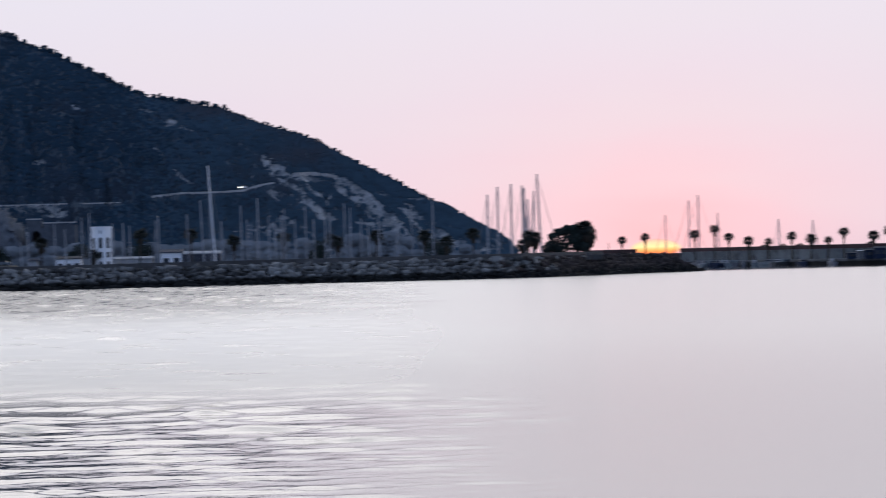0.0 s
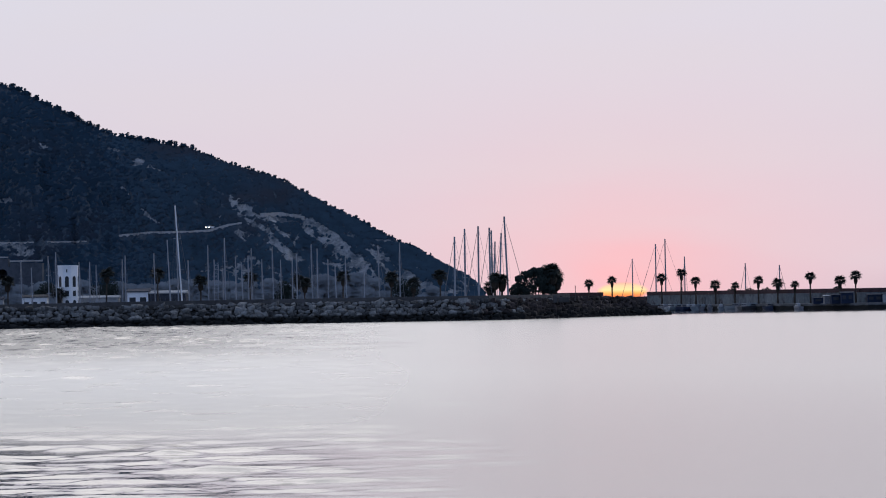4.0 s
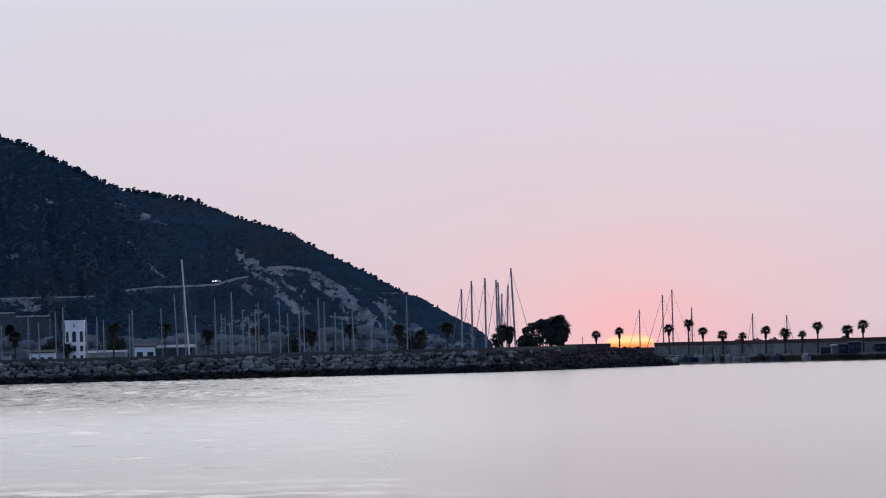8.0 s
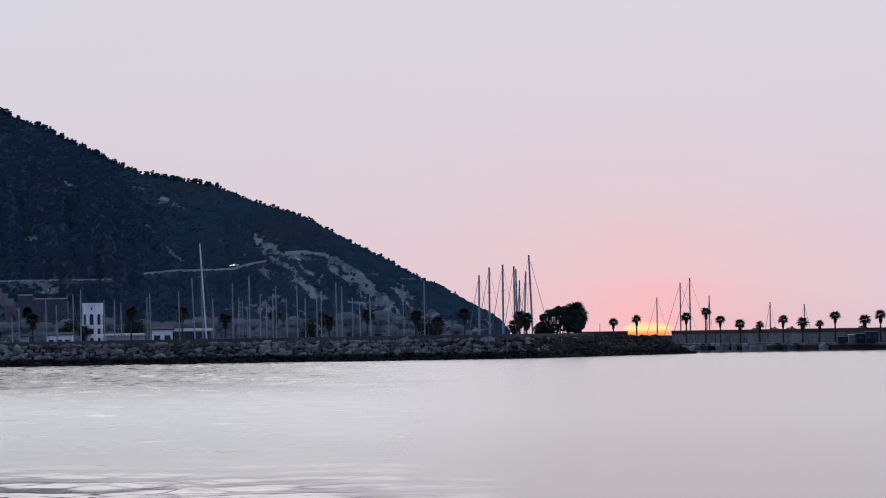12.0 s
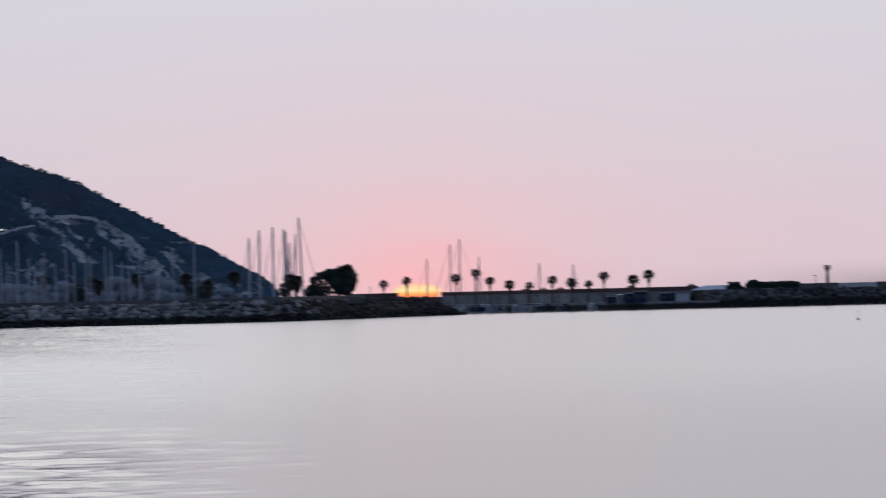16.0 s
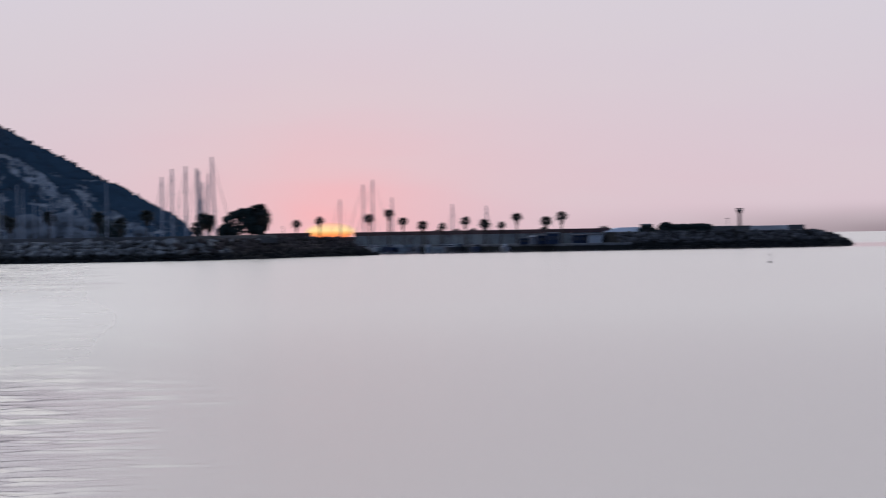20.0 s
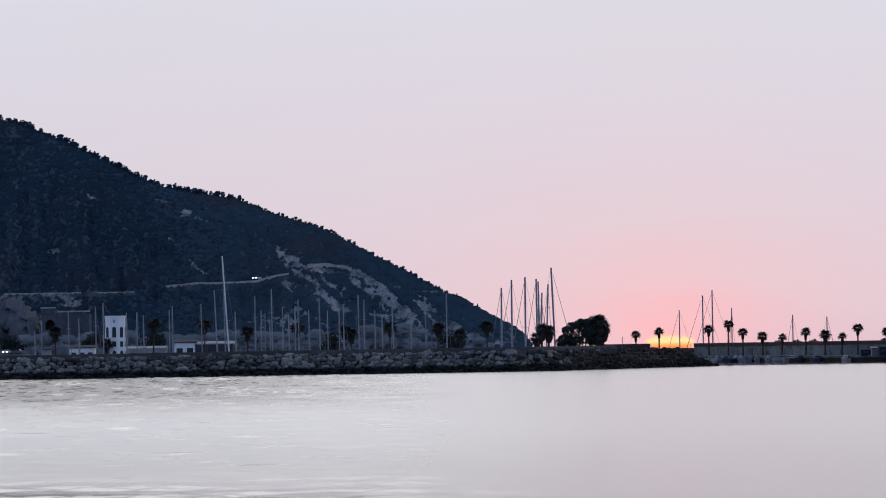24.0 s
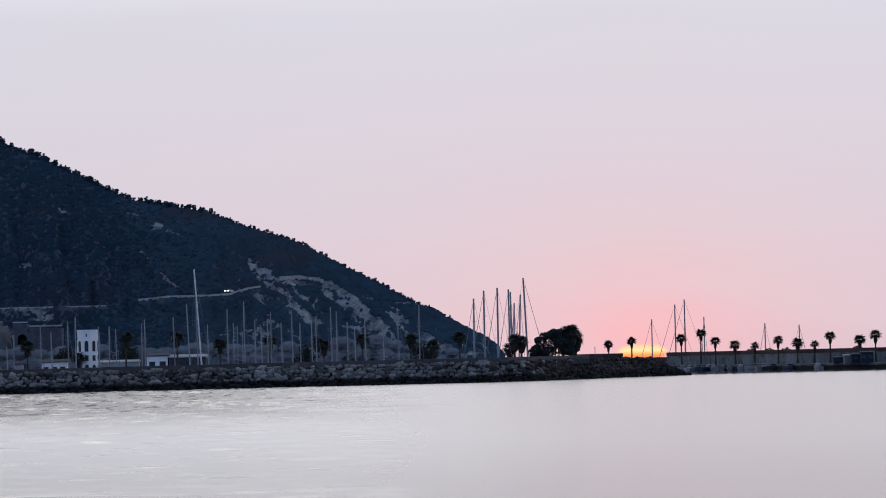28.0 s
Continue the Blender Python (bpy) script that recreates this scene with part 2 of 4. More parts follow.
    n.link(n.math("MULTIPLY", calm, n.math("SUBTRACT", 1.0, n.math("MULTIPLY", n.math("MULTIPLY", lee, far), 1.1), True)), mix.inputs[0])
    n.link(b.outputs[0], mix.inputs[1])
    n.link(sheen.outputs[0], mix.inputs[2])
    n.link(mix.outputs[0], n.add("ShaderNodeOutputMaterial").inputs[0])
    return m


WATER = make_water()


def make_hill_ground():
    """Scrubby soil, with bare limestone where the attribute 'rock' says so."""
    m = bpy.data.materials.new("hill_ground")
    m.use_nodes = True
    n = Nodes(m.node_tree)
    at = n.add("ShaderNodeNewGeometry").outputs["Position"]
    bare_at = n.add("ShaderNodeAttribute")
    bare_at.attribute_name = "rock"
    bare = bare_at.outputs["Fac"]
    fine, broad = n.noise(at, 0.4, 5.0, 0.65), n.noise(at, 0.03, 3.0)
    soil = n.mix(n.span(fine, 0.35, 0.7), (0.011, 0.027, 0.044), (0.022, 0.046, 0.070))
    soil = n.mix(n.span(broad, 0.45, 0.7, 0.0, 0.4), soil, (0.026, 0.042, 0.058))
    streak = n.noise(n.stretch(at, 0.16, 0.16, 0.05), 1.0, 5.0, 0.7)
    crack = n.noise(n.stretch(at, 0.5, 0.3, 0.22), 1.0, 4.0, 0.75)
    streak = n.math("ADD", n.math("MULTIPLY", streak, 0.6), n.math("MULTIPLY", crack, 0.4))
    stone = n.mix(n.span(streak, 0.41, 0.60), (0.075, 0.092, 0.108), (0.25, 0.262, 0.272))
    edge = n.math("ADD", bare, n.math("ADD", n.math("MULTIPLY", n.math("SUBTRACT", n.noise(at, 0.10, 5.0, 0.7), 0.5), 1.3),
                                          n.math("MULTIPLY", n.math("SUBTRACT", n.noise(n.stretch(at, 1, 1, 0.7), 0.42, 4.0, 0.7), 0.5), 1.5)))
    col = n.mix(n.span(edge, 0.49, 0.56), soil, stone)
    b = n.add("ShaderNodeBsdfPrincipled")
    n.link(col, b.inputs["Base Color"])
    b.inputs["Roughness"].default_value = 0.95
    h = n.add("ShaderNodeBump")
    h.inputs["Strength"].default_value, h.inputs["Distance"].default_value = 0.8, 1.5
    n.link(n.math("ADD", fine, streak), h.inputs["Height"])
    n.link(h.outputs[0], b.inputs["Normal"])
    n.link(b.outputs[0], n.add("ShaderNodeOutputMaterial").inputs[0])
    return m


HILL_GROUND = make_hill_ground()


def glowing(name, stops):
    """The sun's face: pale yellow in the middle, orange towards the horizon, its rim melting into the haze."""
    m = bpy.data.materials.new(name)
    m.use_nodes = True
    n = Nodes(m.node_tree)
    g = n.add("ShaderNodeTexCoord").outputs["Object"]
    z = n.add("ShaderNodeSeparateXYZ")
    n.link(g, z.inputs[0])
    e = n.add("ShaderNodeEmission")
    n.link(n.ramp(n.span(z.outputs[2], -1.0, 1.0, 0.0, 1.0, False), stops), e.inputs[0])
    e.inputs[1].default_value = 1.1
    r2 = n.math("ADD", n.math("POWER", n.math("ABSOLUTE", z.outputs[0]), 2.0), n.math("POWER", n.math("ABSOLUTE", z.outputs[2]), 2.0))
    mix = n.add("ShaderNodeMixShader")
    n.link(n.span(r2, 0.30, 1.0, 1.0, 0.0), mix.inputs[0])
    n.link(n.add("ShaderNodeBsdfTransparent").outputs[0], mix.inputs[1])
    n.link(e.outputs[0], mix.inputs[2])
    n.link(mix.outputs[0], n.add("ShaderNodeOutputMaterial").inputs[0])
    return m


SUN_FACE = glowing("sun_face", [(0.0, (1.0, 0.20, 0.08)), (0.30, (1.0, 0.26, 0.09)), (0.42, (1.0, 0.46, 0.14)), (0.58, (1.0, 0.76, 0.36)),
                                (0.78, (1.0, 0.64, 0.38)), (1.0, (1.0, 0.40, 0.32))])


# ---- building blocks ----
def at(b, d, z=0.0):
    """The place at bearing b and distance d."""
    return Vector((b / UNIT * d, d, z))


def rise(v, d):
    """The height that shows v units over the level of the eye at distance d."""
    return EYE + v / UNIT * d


def mesh_of(bm, name, material, smooth=False):
    me = bpy.data.meshes.new(name)
    for f in bm.faces:
        f.smooth = smooth
    bm.to_mesh(me)
    bm.free()
    me.materials.append(material)
    return me


def thing(name, place, label, category, group="", kind="", turn=0.0):
    ob = new(name)
    ob.matrix_world = Matrix.Translation(place) @ pose(0, 0, 0, 0, 0, turn)
    return tagged(ob, label, category, group, kind)


def part(name, bm, material, parent, label="", smooth=False):
    ob = new(name, mesh_of(bm, name, material, smooth))
    ob.parent = parent
    return tagged(ob, label) if label else ob


def piece(name, me, parent, m):
    ob = new(name, me)
    ob.parent = parent
    ob.matrix_basis = m
    return ob


def box(bm, x0, x1, y0, y1, z0, z1, bevel=0.0, m=None):
    r = bmesh.ops.create_cube(bm, size=1.0, matrix=Matrix.Translation(((x0 + x1) / 2, (y0 + y1) / 2, (z0 + z1) / 2))
                              @ Matrix.Diagonal((x1 - x0, y1 - y0, z1 - z0, 1)))
    if bevel:
        es = list({e for v in r["verts"] for e in v.link_edges})
        bmesh.ops.bevel(bm, geom=es, offset=bevel, segments=1, affect="EDGES")
    if m:
        bm.transform(m)
    return bm


def boxed(x0, x1, y0, y1, z0, z1, bevel=0.0):
    return box(bmesh.new(), x0, x1, y0, y1, z0, z1, bevel)


def rod(bm, a, b, r0, r1=None, sides=6):
    a, b = Vector(a), Vector(b)
    d = b - a
    m = Matrix.Translation((a + b) / 2) @ d.to_track_quat("Z", "Y").to_matrix().to_4x4()
    bmesh.ops.create_cone(bm, cap_ends=True, segments=sides, radius1=r0, radius2=r0 if r1 is None else r1, depth=d.length, matrix=m)
    return bm


def rodded(a, b, r0, r1=None, sides=6):
    return rod(bmesh.new(), a, b, r0, r1, sides)


def loft(bm, rings, close=True, caps=True):
    rows = [[bm.verts.new(p) for p in ring] for ring in rings]
    n = len(rows[0])
    for r0, r1 in zip(rows, rows[1:]):
        for i in range(n if close else n - 1):
            j = (i + 1) % n
            bm.faces.new((r0[i], r0[j], r1[j], r1[i]))
    if caps and close:
        bm.faces.new(rows[0][::-1])
        bm.faces.new(rows[-1])
    bmesh.ops.recalc_face_normals(bm, faces=bm.faces)
    return bm


def interp(x, knots):
    xs, ys = zip(*knots)
    return float(np.interp(x, xs, ys))


def mesh_from(name, v, f, material):
    v, f = np.asarray(v, dtype=np.float32), np.asarray(f, dtype=np.int32)
    me = bpy.data.meshes.new(name)
    me.vertices.add(len(v))
    me.vertices.foreach_set("co", v.ravel())
    c = f.shape[1]
    me.loops.add(f.size)
    me.loops.foreach_set("vertex_index", f.ravel())
    me.polygons.add(len(f))
    me.polygons.foreach_set("loop_start", np.arange(len(f), dtype=np.int32) * c)
    me.update(calc_edges=True)
    me.materials.append(material)
    return me


def leaf_mesh(name, centres, radii, count, leaf, material, seed, face=None, flat=0.8, deep=1.0):
    """A crown of many small leaf sprays round the given centres; face: the side towards which a thicket spreads its leaves."""
    rng = np.random.default_rng(seed)
    pick = rng.integers(0, len(centres), count)
    d = rng.standard_normal((count, 3))
    d /= np.linalg.norm(d, axis=1, keepdims=True)
    if face is not None:
        way_ = np.asarray(face)
        d = d + way_ * 0.9
        d /= np.linalg.norm(d, axis=1, keepdims=True)
        d = d - (1 - deep) * (d @ way_)[:, None] * way_
    p = np.asarray(centres)[pick] + d * (np.asarray(radii)[pick] * rng.uniform(0.45, 1.05, count) ** 0.6)[:, None] * np.array([1, 1, flat])
    a = rng.standard_normal((count, 3))
    if face is not None:
        out = d * 0.5 + way_ + 0.3 * rng.standard_normal((count, 3))
        a, d = np.cross(a, out), out
        b = np.cross(a, d)
    else:
        b = np.cross(a, d + 0.3 * rng.standard_normal((count, 3)))
    a *= (leaf * rng.uniform(0.6, 1.3, count) / np.linalg.norm(a, axis=1))[:, None]
    b *= (leaf * rng.uniform(0.5, 1.1, count) / np.linalg.norm(b, axis=1))[:, None]
    v = np.stack([p - a, p - b * 0.7, p + a, p + b], 1).reshape(-1, 3)
    return mesh_from(name, v, np.arange(count * 4).reshape(-1, 4), material)


TO_SEA = (0.0, -0.75, 0.66)


# ---- sea, sun and hill ----
SEA_REACH = 4286.0


def wave_height(x, y, gap, b, row):
    """Short ripples in trains that run in to the shore; livelier under the hill, calm towards the open sea."""
    g = np.random.default_rng(5)
    lively = np.interp(b, [-900, -450, -250, -60, 80, 200, 500, 1300], [1.2, 1.15, 1.0, 0.55, 0.25, 0.12, 0.07, 0.05])
    lively = lively * np.interp(y, [52, 112, 140, 200, 260, 700, 800, 900], [1.4, 1.4, 0.75, 0.6, 0.8, 0.8, 0.6, 0.25])
    train = np.clip(0.45 + 0.75 * np.sin(row * math.tau / 15.0 + 1.6 * np.sin(x * 0.21 + row * 0.05) + 1.1 * np.sin(x * 0.53 - row * 0.021)), 0.12, 1)
    patch = 0.8 + 0.2 * np.sin(x * 0.07 + 2.0 * np.sin(y * 0.021)) * np.sin(y * 0.05 + 1.3)
    z = np.zeros_like(x)
    for i in range(30):
        long = 0.8 * 1.1 ** i
        turn = g.normal(0, 0.75)
        kx, ky = math.sin(turn) * math.tau / long, math.cos(turn) * math.tau / long
        share = np.exp(-(np.log(long / (5.5 * gap)) / 0.5) ** 2)
        bunch = np.clip(0.25 + 0.9 * np.sin(x * 1.5 / long + y * 0.4 / long + i * 1.7 + 1.2 * np.sin(y * 0.8 / long + i)), 0, 1)
        angle = kx * x + ky * y + g.uniform(0, math.tau)
        # the face towards the shore is broad, the back short
        z += share * bunch * 0.10 * long / math.tau * np.sin(angle - 0.55 * np.sin(angle))
    return z * lively * patch * train


rows_d, gaps = [52.0], [0.16]
while rows_d[-1] < 1060:
    gaps.append(min(1.3, 0.16 * (rows_d[-1] / 52.0) ** 1.25))
    rows_d.append(rows_d[-1] + gaps[-1])
cols_b = np.concatenate([np.linspace(-1050, -900, 20, endpoint=False), np.linspace(-900, 150, 320, endpoint=False), np.linspace(150, 2050, 110)])
BB, DD = np.meshgrid(cols_b, np.array(rows_d))
XX = BB / UNIT * DD
GG = np.array(gaps)[:, None] * np.ones_like(BB)
RR = np.arange(len(rows_d))[:, None] * np.ones_like(BB)
fade = np.minimum(np.clip((DD - 52) / 4, 0, 1), np.clip((1060 - DD) / 40, 0, 1))
ZZ = (0.03 + wave_height(XX, DD, GG, BB, RR)) * fade
nr, nc = DD.shape
sheet_v = np.stack([XX, DD, ZZ], -1).reshape(-1, 3)
ii = (np.arange(nr - 1)[:, None] * nc + np.arange(nc - 1)[None]).ravel()
sheet_f = np.stack([ii, ii + 1, ii + nc + 1, ii + nc], -1)
angles = np.linspace(0, math.tau, 181)
around = np.array([(SEA_REACH * math.cos(a), SEA_REACH * math.sin(a), -0.01) for a in angles[:-1]] + [(0, 0, -0.4)])
n0 = len(sheet_v)
fan = np.array([(n0 + 180, n0 + i, n0 + (i + 1) % 180, n0 + (i + 1) % 180) for i in range(180)])
# the flat sheet runs on to the horizon on every side under the waves
me = bpy.data.meshes.new("water")
me.from_pydata(np.concatenate([sheet_v, around]).tolist(), [], sheet_f.tolist() + [tuple(q[:3]) for q in fan.tolist()])
me.polygons.foreach_set("use_smooth", [True] * len(me.polygons))
me.materials.append(WATER)
tagged(new("water", me), "calm grey-pink sea with small ripples at dusk", "sea", kind="structure")

bm = bmesh.new()
loft(bm, [[(math.cos(a), y, math.sin(a)) for a in np.linspace(0, math.tau, 72, endpoint=False)] for y in (0.0, 0.5)])
sun = new("backdrop_sun", mesh_of(bm, "sun_disc", SUN_FACE))
sun.matrix_world = Matrix.Translation(at(SUN_B + 4, 4200, rise(8.0, 4200))) @ Matrix.Diagonal((34.0, 1.0, 12.6, 1))
tagged(sun, "glowing orange and yellow sun sinking behind the breakwater", "sun", kind="structure")

SKYLINE = [(-1500, 520), (-1100, 470), (-835, 418), (-805, 409), (-775, 394), (-735, 380), (-695, 359), (-655, 338), (-630, 326), (-596, 309),
           (-556, 293), (-536, 292), (-496, 284), (-436, 274), (-386, 253), (-356, 243), (-316, 231), (-276, 217), (-237, 195), (-187, 167),
           (-137, 142), (-98, 119), (-68, 103), (-38, 91), (12, 61), (50, 42), (70, 26), (84, 6), (96, -12)]
SKYLINE = [(b, v + interp(b, [(-460, 2.0), (-330, 0.5), (-250, 0.0)])) for b, v in SKYLINE]
FOOT = 1130.0


def ridge(b):
    v = interp(b, SKYLINE)
    d = FOOT / (1 - 1.9 * v / UNIT)
    return d, rise(v, d)


def hill_at(b, s):
    """The hillside at bearing b; s runs from the foot (0) to the ridge (1) and down behind it."""
    d1, z1 = ridge(b)
    d1 = max(d1, FOOT + 25)
    if s <= 1:
        d = FOOT + (d1 - FOOT) * s
        bulge = 4.0 * s * (1 - s)
        lump = noise.fractal((b * 0.012, s * 2.2, 3.1), 1.0, 2.0, 4) * 0.10 + noise.fractal((b * 0.05, s * 7.0, 8.7), 1.0, 2.0, 3) * 0.03
        z = 1.5 + (z1 - 1.5) * (s ** 0.92 + bulge * lump)
    else:
        d = d1 + (s - 1) * 260
        z = z1 - (s - 1) * 130
    return at(b, d, z)


def apparent(p):
    return (p.z - EYE) / p.y * UNIT


def hill_spot(b, v):
    """The point of the hillside at bearing b that shows v over the eye's level."""
    lo, hi = 0.0, 1.0
    for _ in range(24):
        mid = (lo + hi) / 2
        if apparent(hill_at(b, mid)) < v:
            lo = mid
        else:
            hi = mid
    return hill_at(b, lo), lo


def smooth(x, a, b):
    x = min(max((x - a) / (b - a), 0.0), 1.0)
    return x * x * (3 - 2 * x)


def bareness(b, v):
    """How much bare limestone shows at this place of the hill."""
    top = interp(b, SKYLINE)
    low = smooth(b, -460, -330) * smooth(top - v, 25 - 14 * smooth(b, -330, -200), 80 - 38 * smooth(b, -330, -200)) * smooth(v, -5, 20)
    # ribs of rock that fall to the sea side by side
    down, over = 0.78 * b - 0.62 * v, 0.62 * b + 0.78 * v
    patches = noise.fractal((down * 0.012, over * 0.040, 1.3), 0.9, 2.0, 5)
    streaks = noise.fractal((down * 0.035, over * 0.10, 5.9), 0.9, 2.1, 4)
    r = low * (0.36 + 0.24 * smooth(b, -260, -150) + 0.70 * patches + 0.50 * streaks)
    rib = max(line_glow(b, v, *s) for s in RIBS + SLABS)
    # the crag over the bend of the road and the ledge beside it
    crag = math.exp(-(((b + 346 + (v - 165) * 0.75) / 19) ** 2 + ((v - 165) / 27) ** 2) ** 2)
    ledge = math.exp(-(((b + 275) / 46) ** 2 + ((v - 148) / 9) ** 2) ** 2)
    # a broken outcrop high on the shoulder
    scar = math.exp(-(((b + 525) / 40) ** 2 + ((v - 252 + (b + 525) * 0.5) / 11) ** 2)) * (0.5 + streaks)
    # terraces cut over the yard, the knoll beside them, and two gullies
    cut = 0.0
    for cb, cv, wb, wv in ((-765, 101, 48, 5), (-735, 92, 34, 6), (-722, 80, 30, 4), (-800, 108, 40, 4), (-762, 106, 44, 8), (-730, 96, 26, 8), (-830, 78, 40, 26), (-775, 62, 22, 16)):
        cut = max(cut, math.exp(-(((b - cb + (v - cv) * 0.8) / wb) ** 2 + ((v - cv) / wv) ** 2) ** 2))
    gully = max(line_glow(b, v, -557, 207, -545, 194), line_glow(b, v, -523, 167, -498, 146), line_glow(b, v, -700, 285, -686, 279), line_glow(b, v, -770, 187, -752, 188))
    # the bare grey apron under the point
    apron = smooth(b, -130, -60) * smooth(v, 0, 8) * (1 - smooth(v, 0.40 * top, 0.72 * top)) * (0.60 + 0.45 * streaks)
    return max(r, apron, 1.25 * crag * (0.85 + 0.3 * streaks), 0.9 * ledge, 0.75 * scar, cut * (0.66 + 0.5 * streaks), 0.8 * gully, 0.66 * rib * (0.85 + 0.55 * streaks))


RIBS = [(-304, 147, -297, 117, 5), (-291, 143, -281, 123, 6), (-281, 123, -261, 119, 6), (-237, 132, -221, 112, 4), (-217, 142, -187, 104, 6), (-243, 119, -253, 106, 4),
        (-253, 106, -248, 85, 4), (-248, 85, -251, 52, 3.5), (-167, 121, -157, 114, 5), (-187, 104, -164, 90, 5), (-164, 90, -127, 74, 7), (-127, 110, -108, 106, 4),
        (-517, 166, -493, 145, 3.6), (-493, 145, -484, 131, 4), (-398, 161, -382, 159, 4), (-338, 168, -314, 169, 3)]

SLABS = [(-396, 182, -384, 172, 5), (-371, 188, -371, 177, 4), (-360, 186, -345, 160, 9), (-345, 160, -325, 139, 8), (-284, 158, -277, 157, 5), (-220, 144, -193, 113, 8), (-193, 113, -172, 96, 8),
         (-138, 103, -125, 108, 5), (-206, 67, -163, 63, 6), (-186, 53, -140, 49, 6), (-130, 108, -66, 103, 4.5), (-120, 92, -106, 68, 5), (-96, 85, -83, 68, 4), (-60, 84, -45, 67, 4.5),
         (-66, 44, -26, 28, 11), (-26, 40, 14, 26, 11), (30, 32, 74, 16, 8), (-186, 90, -166, 70, 5), (-150, 36, -116, 22, 9)]
SLABS += [(-562, 262, -540, 246, 6), (-540, 246, -520, 246, 5), (-520, 247, -484, 236, 5), (-578, 276, -560, 272, 5)]


def line_glow(b, v, b0, v0, b1, v1, w=4.5):
    """1 on a short line of the hillside, falling off beside it."""
    t = ((b - b0) * (b1 - b0) + (v - v0) * (v1 - v0)) / ((b1 - b0) ** 2 + (v1 - v0) ** 2)
    t = min(max(t, 0.0), 1.0)
    return math.exp(-((b - b0 - t * (b1 - b0)) ** 2 + (v - v0 - t * (v1 - v0)) ** 2) / w ** 2)


ROAD_HIGH = [(-563, 122), (-508, 127), (-438, 127), (-402, 129), (-369, 138), (-345, 141)]


def on_road(b, v):
    return (-566 < b < -345 and -9 < v - interp(b, ROAD_HIGH) < 3) or (-850 < b < -618 and -8 < v - 113 < 3)


bs, ss = np.concatenate([np.linspace(-1500, -900, 40), np.linspace(-896, 96, 600)]), np.concatenate([np.linspace(0, 1, 130), np.linspace(1.04, 1.6, 8)])
pts = [hill_at(float(b), float(s)) for b in bs for s in ss]
ns = len(ss)
quads = [(i * ns + j, (i + 1) * ns + j, (i + 1) * ns + j + 1, i * ns + j + 1) for i in range(len(bs) - 1) for j in range(ns - 1)]
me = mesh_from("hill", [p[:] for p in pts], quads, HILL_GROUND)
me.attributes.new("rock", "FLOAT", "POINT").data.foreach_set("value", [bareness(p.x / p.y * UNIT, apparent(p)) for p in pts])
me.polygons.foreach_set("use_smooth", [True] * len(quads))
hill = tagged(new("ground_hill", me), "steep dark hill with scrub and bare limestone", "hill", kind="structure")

# land at the foot of the hill, and the yard behind the basin
bm = bmesh.new()
edge = [at(-1500, 985), at(-900, 985), at(-300, 1000), at(60, 1040), at(92, 1130), at(90, 1300), at(-1500, 1500)]
top = [bm.verts.new((p.x, p.y, 2.0)) for p in edge]
low = [bm.verts.new((p.x, p.y, -2.0)) for p in edge]
bm.faces.new(top)
for i in range(len(edge)):
    j = (i + 1) % len(edge)
    bm.faces.new((low[i], low[j], top[j], top[i]))
bmesh.ops.recalc_face_normals(bm, faces=bm.faces)
tagged(new("ground_yard", mesh_of(bm, "ground_yard", EARTH)), "bare dusty harbour yard at the foot of the hill", "ground", kind="structure")

rng = np.random.default_rng(11)
places, sizes = [], []
while len(places) < 21000:
    b, s = float(rng.uniform(-980, 82)), float(rng.uniform(0.02, 1.0))
    p = hill_at(b, s)
    v = apparent(p)
    bare = bareness(b, v)
    if on_road(b, v) or (bare > 0.44 and noise.fractal((b * 0.07, v * 0.10, 4.4), 1.0, 2.0, 3) < 0.02 + 0.35 * min(bare, 1.0)):
        continue
    size = float(rng.uniform(0.45, 1.2)) * (0.8 if b > -420 else 1.0)
    if bare > 0.44:
        size *= 0.7
    if s > 0.96:
        size *= 0.8
    places.append((p.x, p.y, p.z + size * 0.3))
    sizes.append(size)
# pine wood on the shoulder, lower maquis towards the point, paled as by haze
places, sizes = np.array(places), np.array(sizes) * 0.72
wooded = places[:, 0] / places[:, 1] * UNIT + rng.normal(0, 55, len(places)) < -560
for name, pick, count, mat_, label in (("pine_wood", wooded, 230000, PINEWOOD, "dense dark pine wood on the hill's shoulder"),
                                       ("scrub", ~wooded, 300000, SCRUB, "dense dark green scrub covering the hill, its colour paled for haze")):
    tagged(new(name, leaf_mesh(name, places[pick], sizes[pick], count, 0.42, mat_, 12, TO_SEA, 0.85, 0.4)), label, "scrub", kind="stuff")


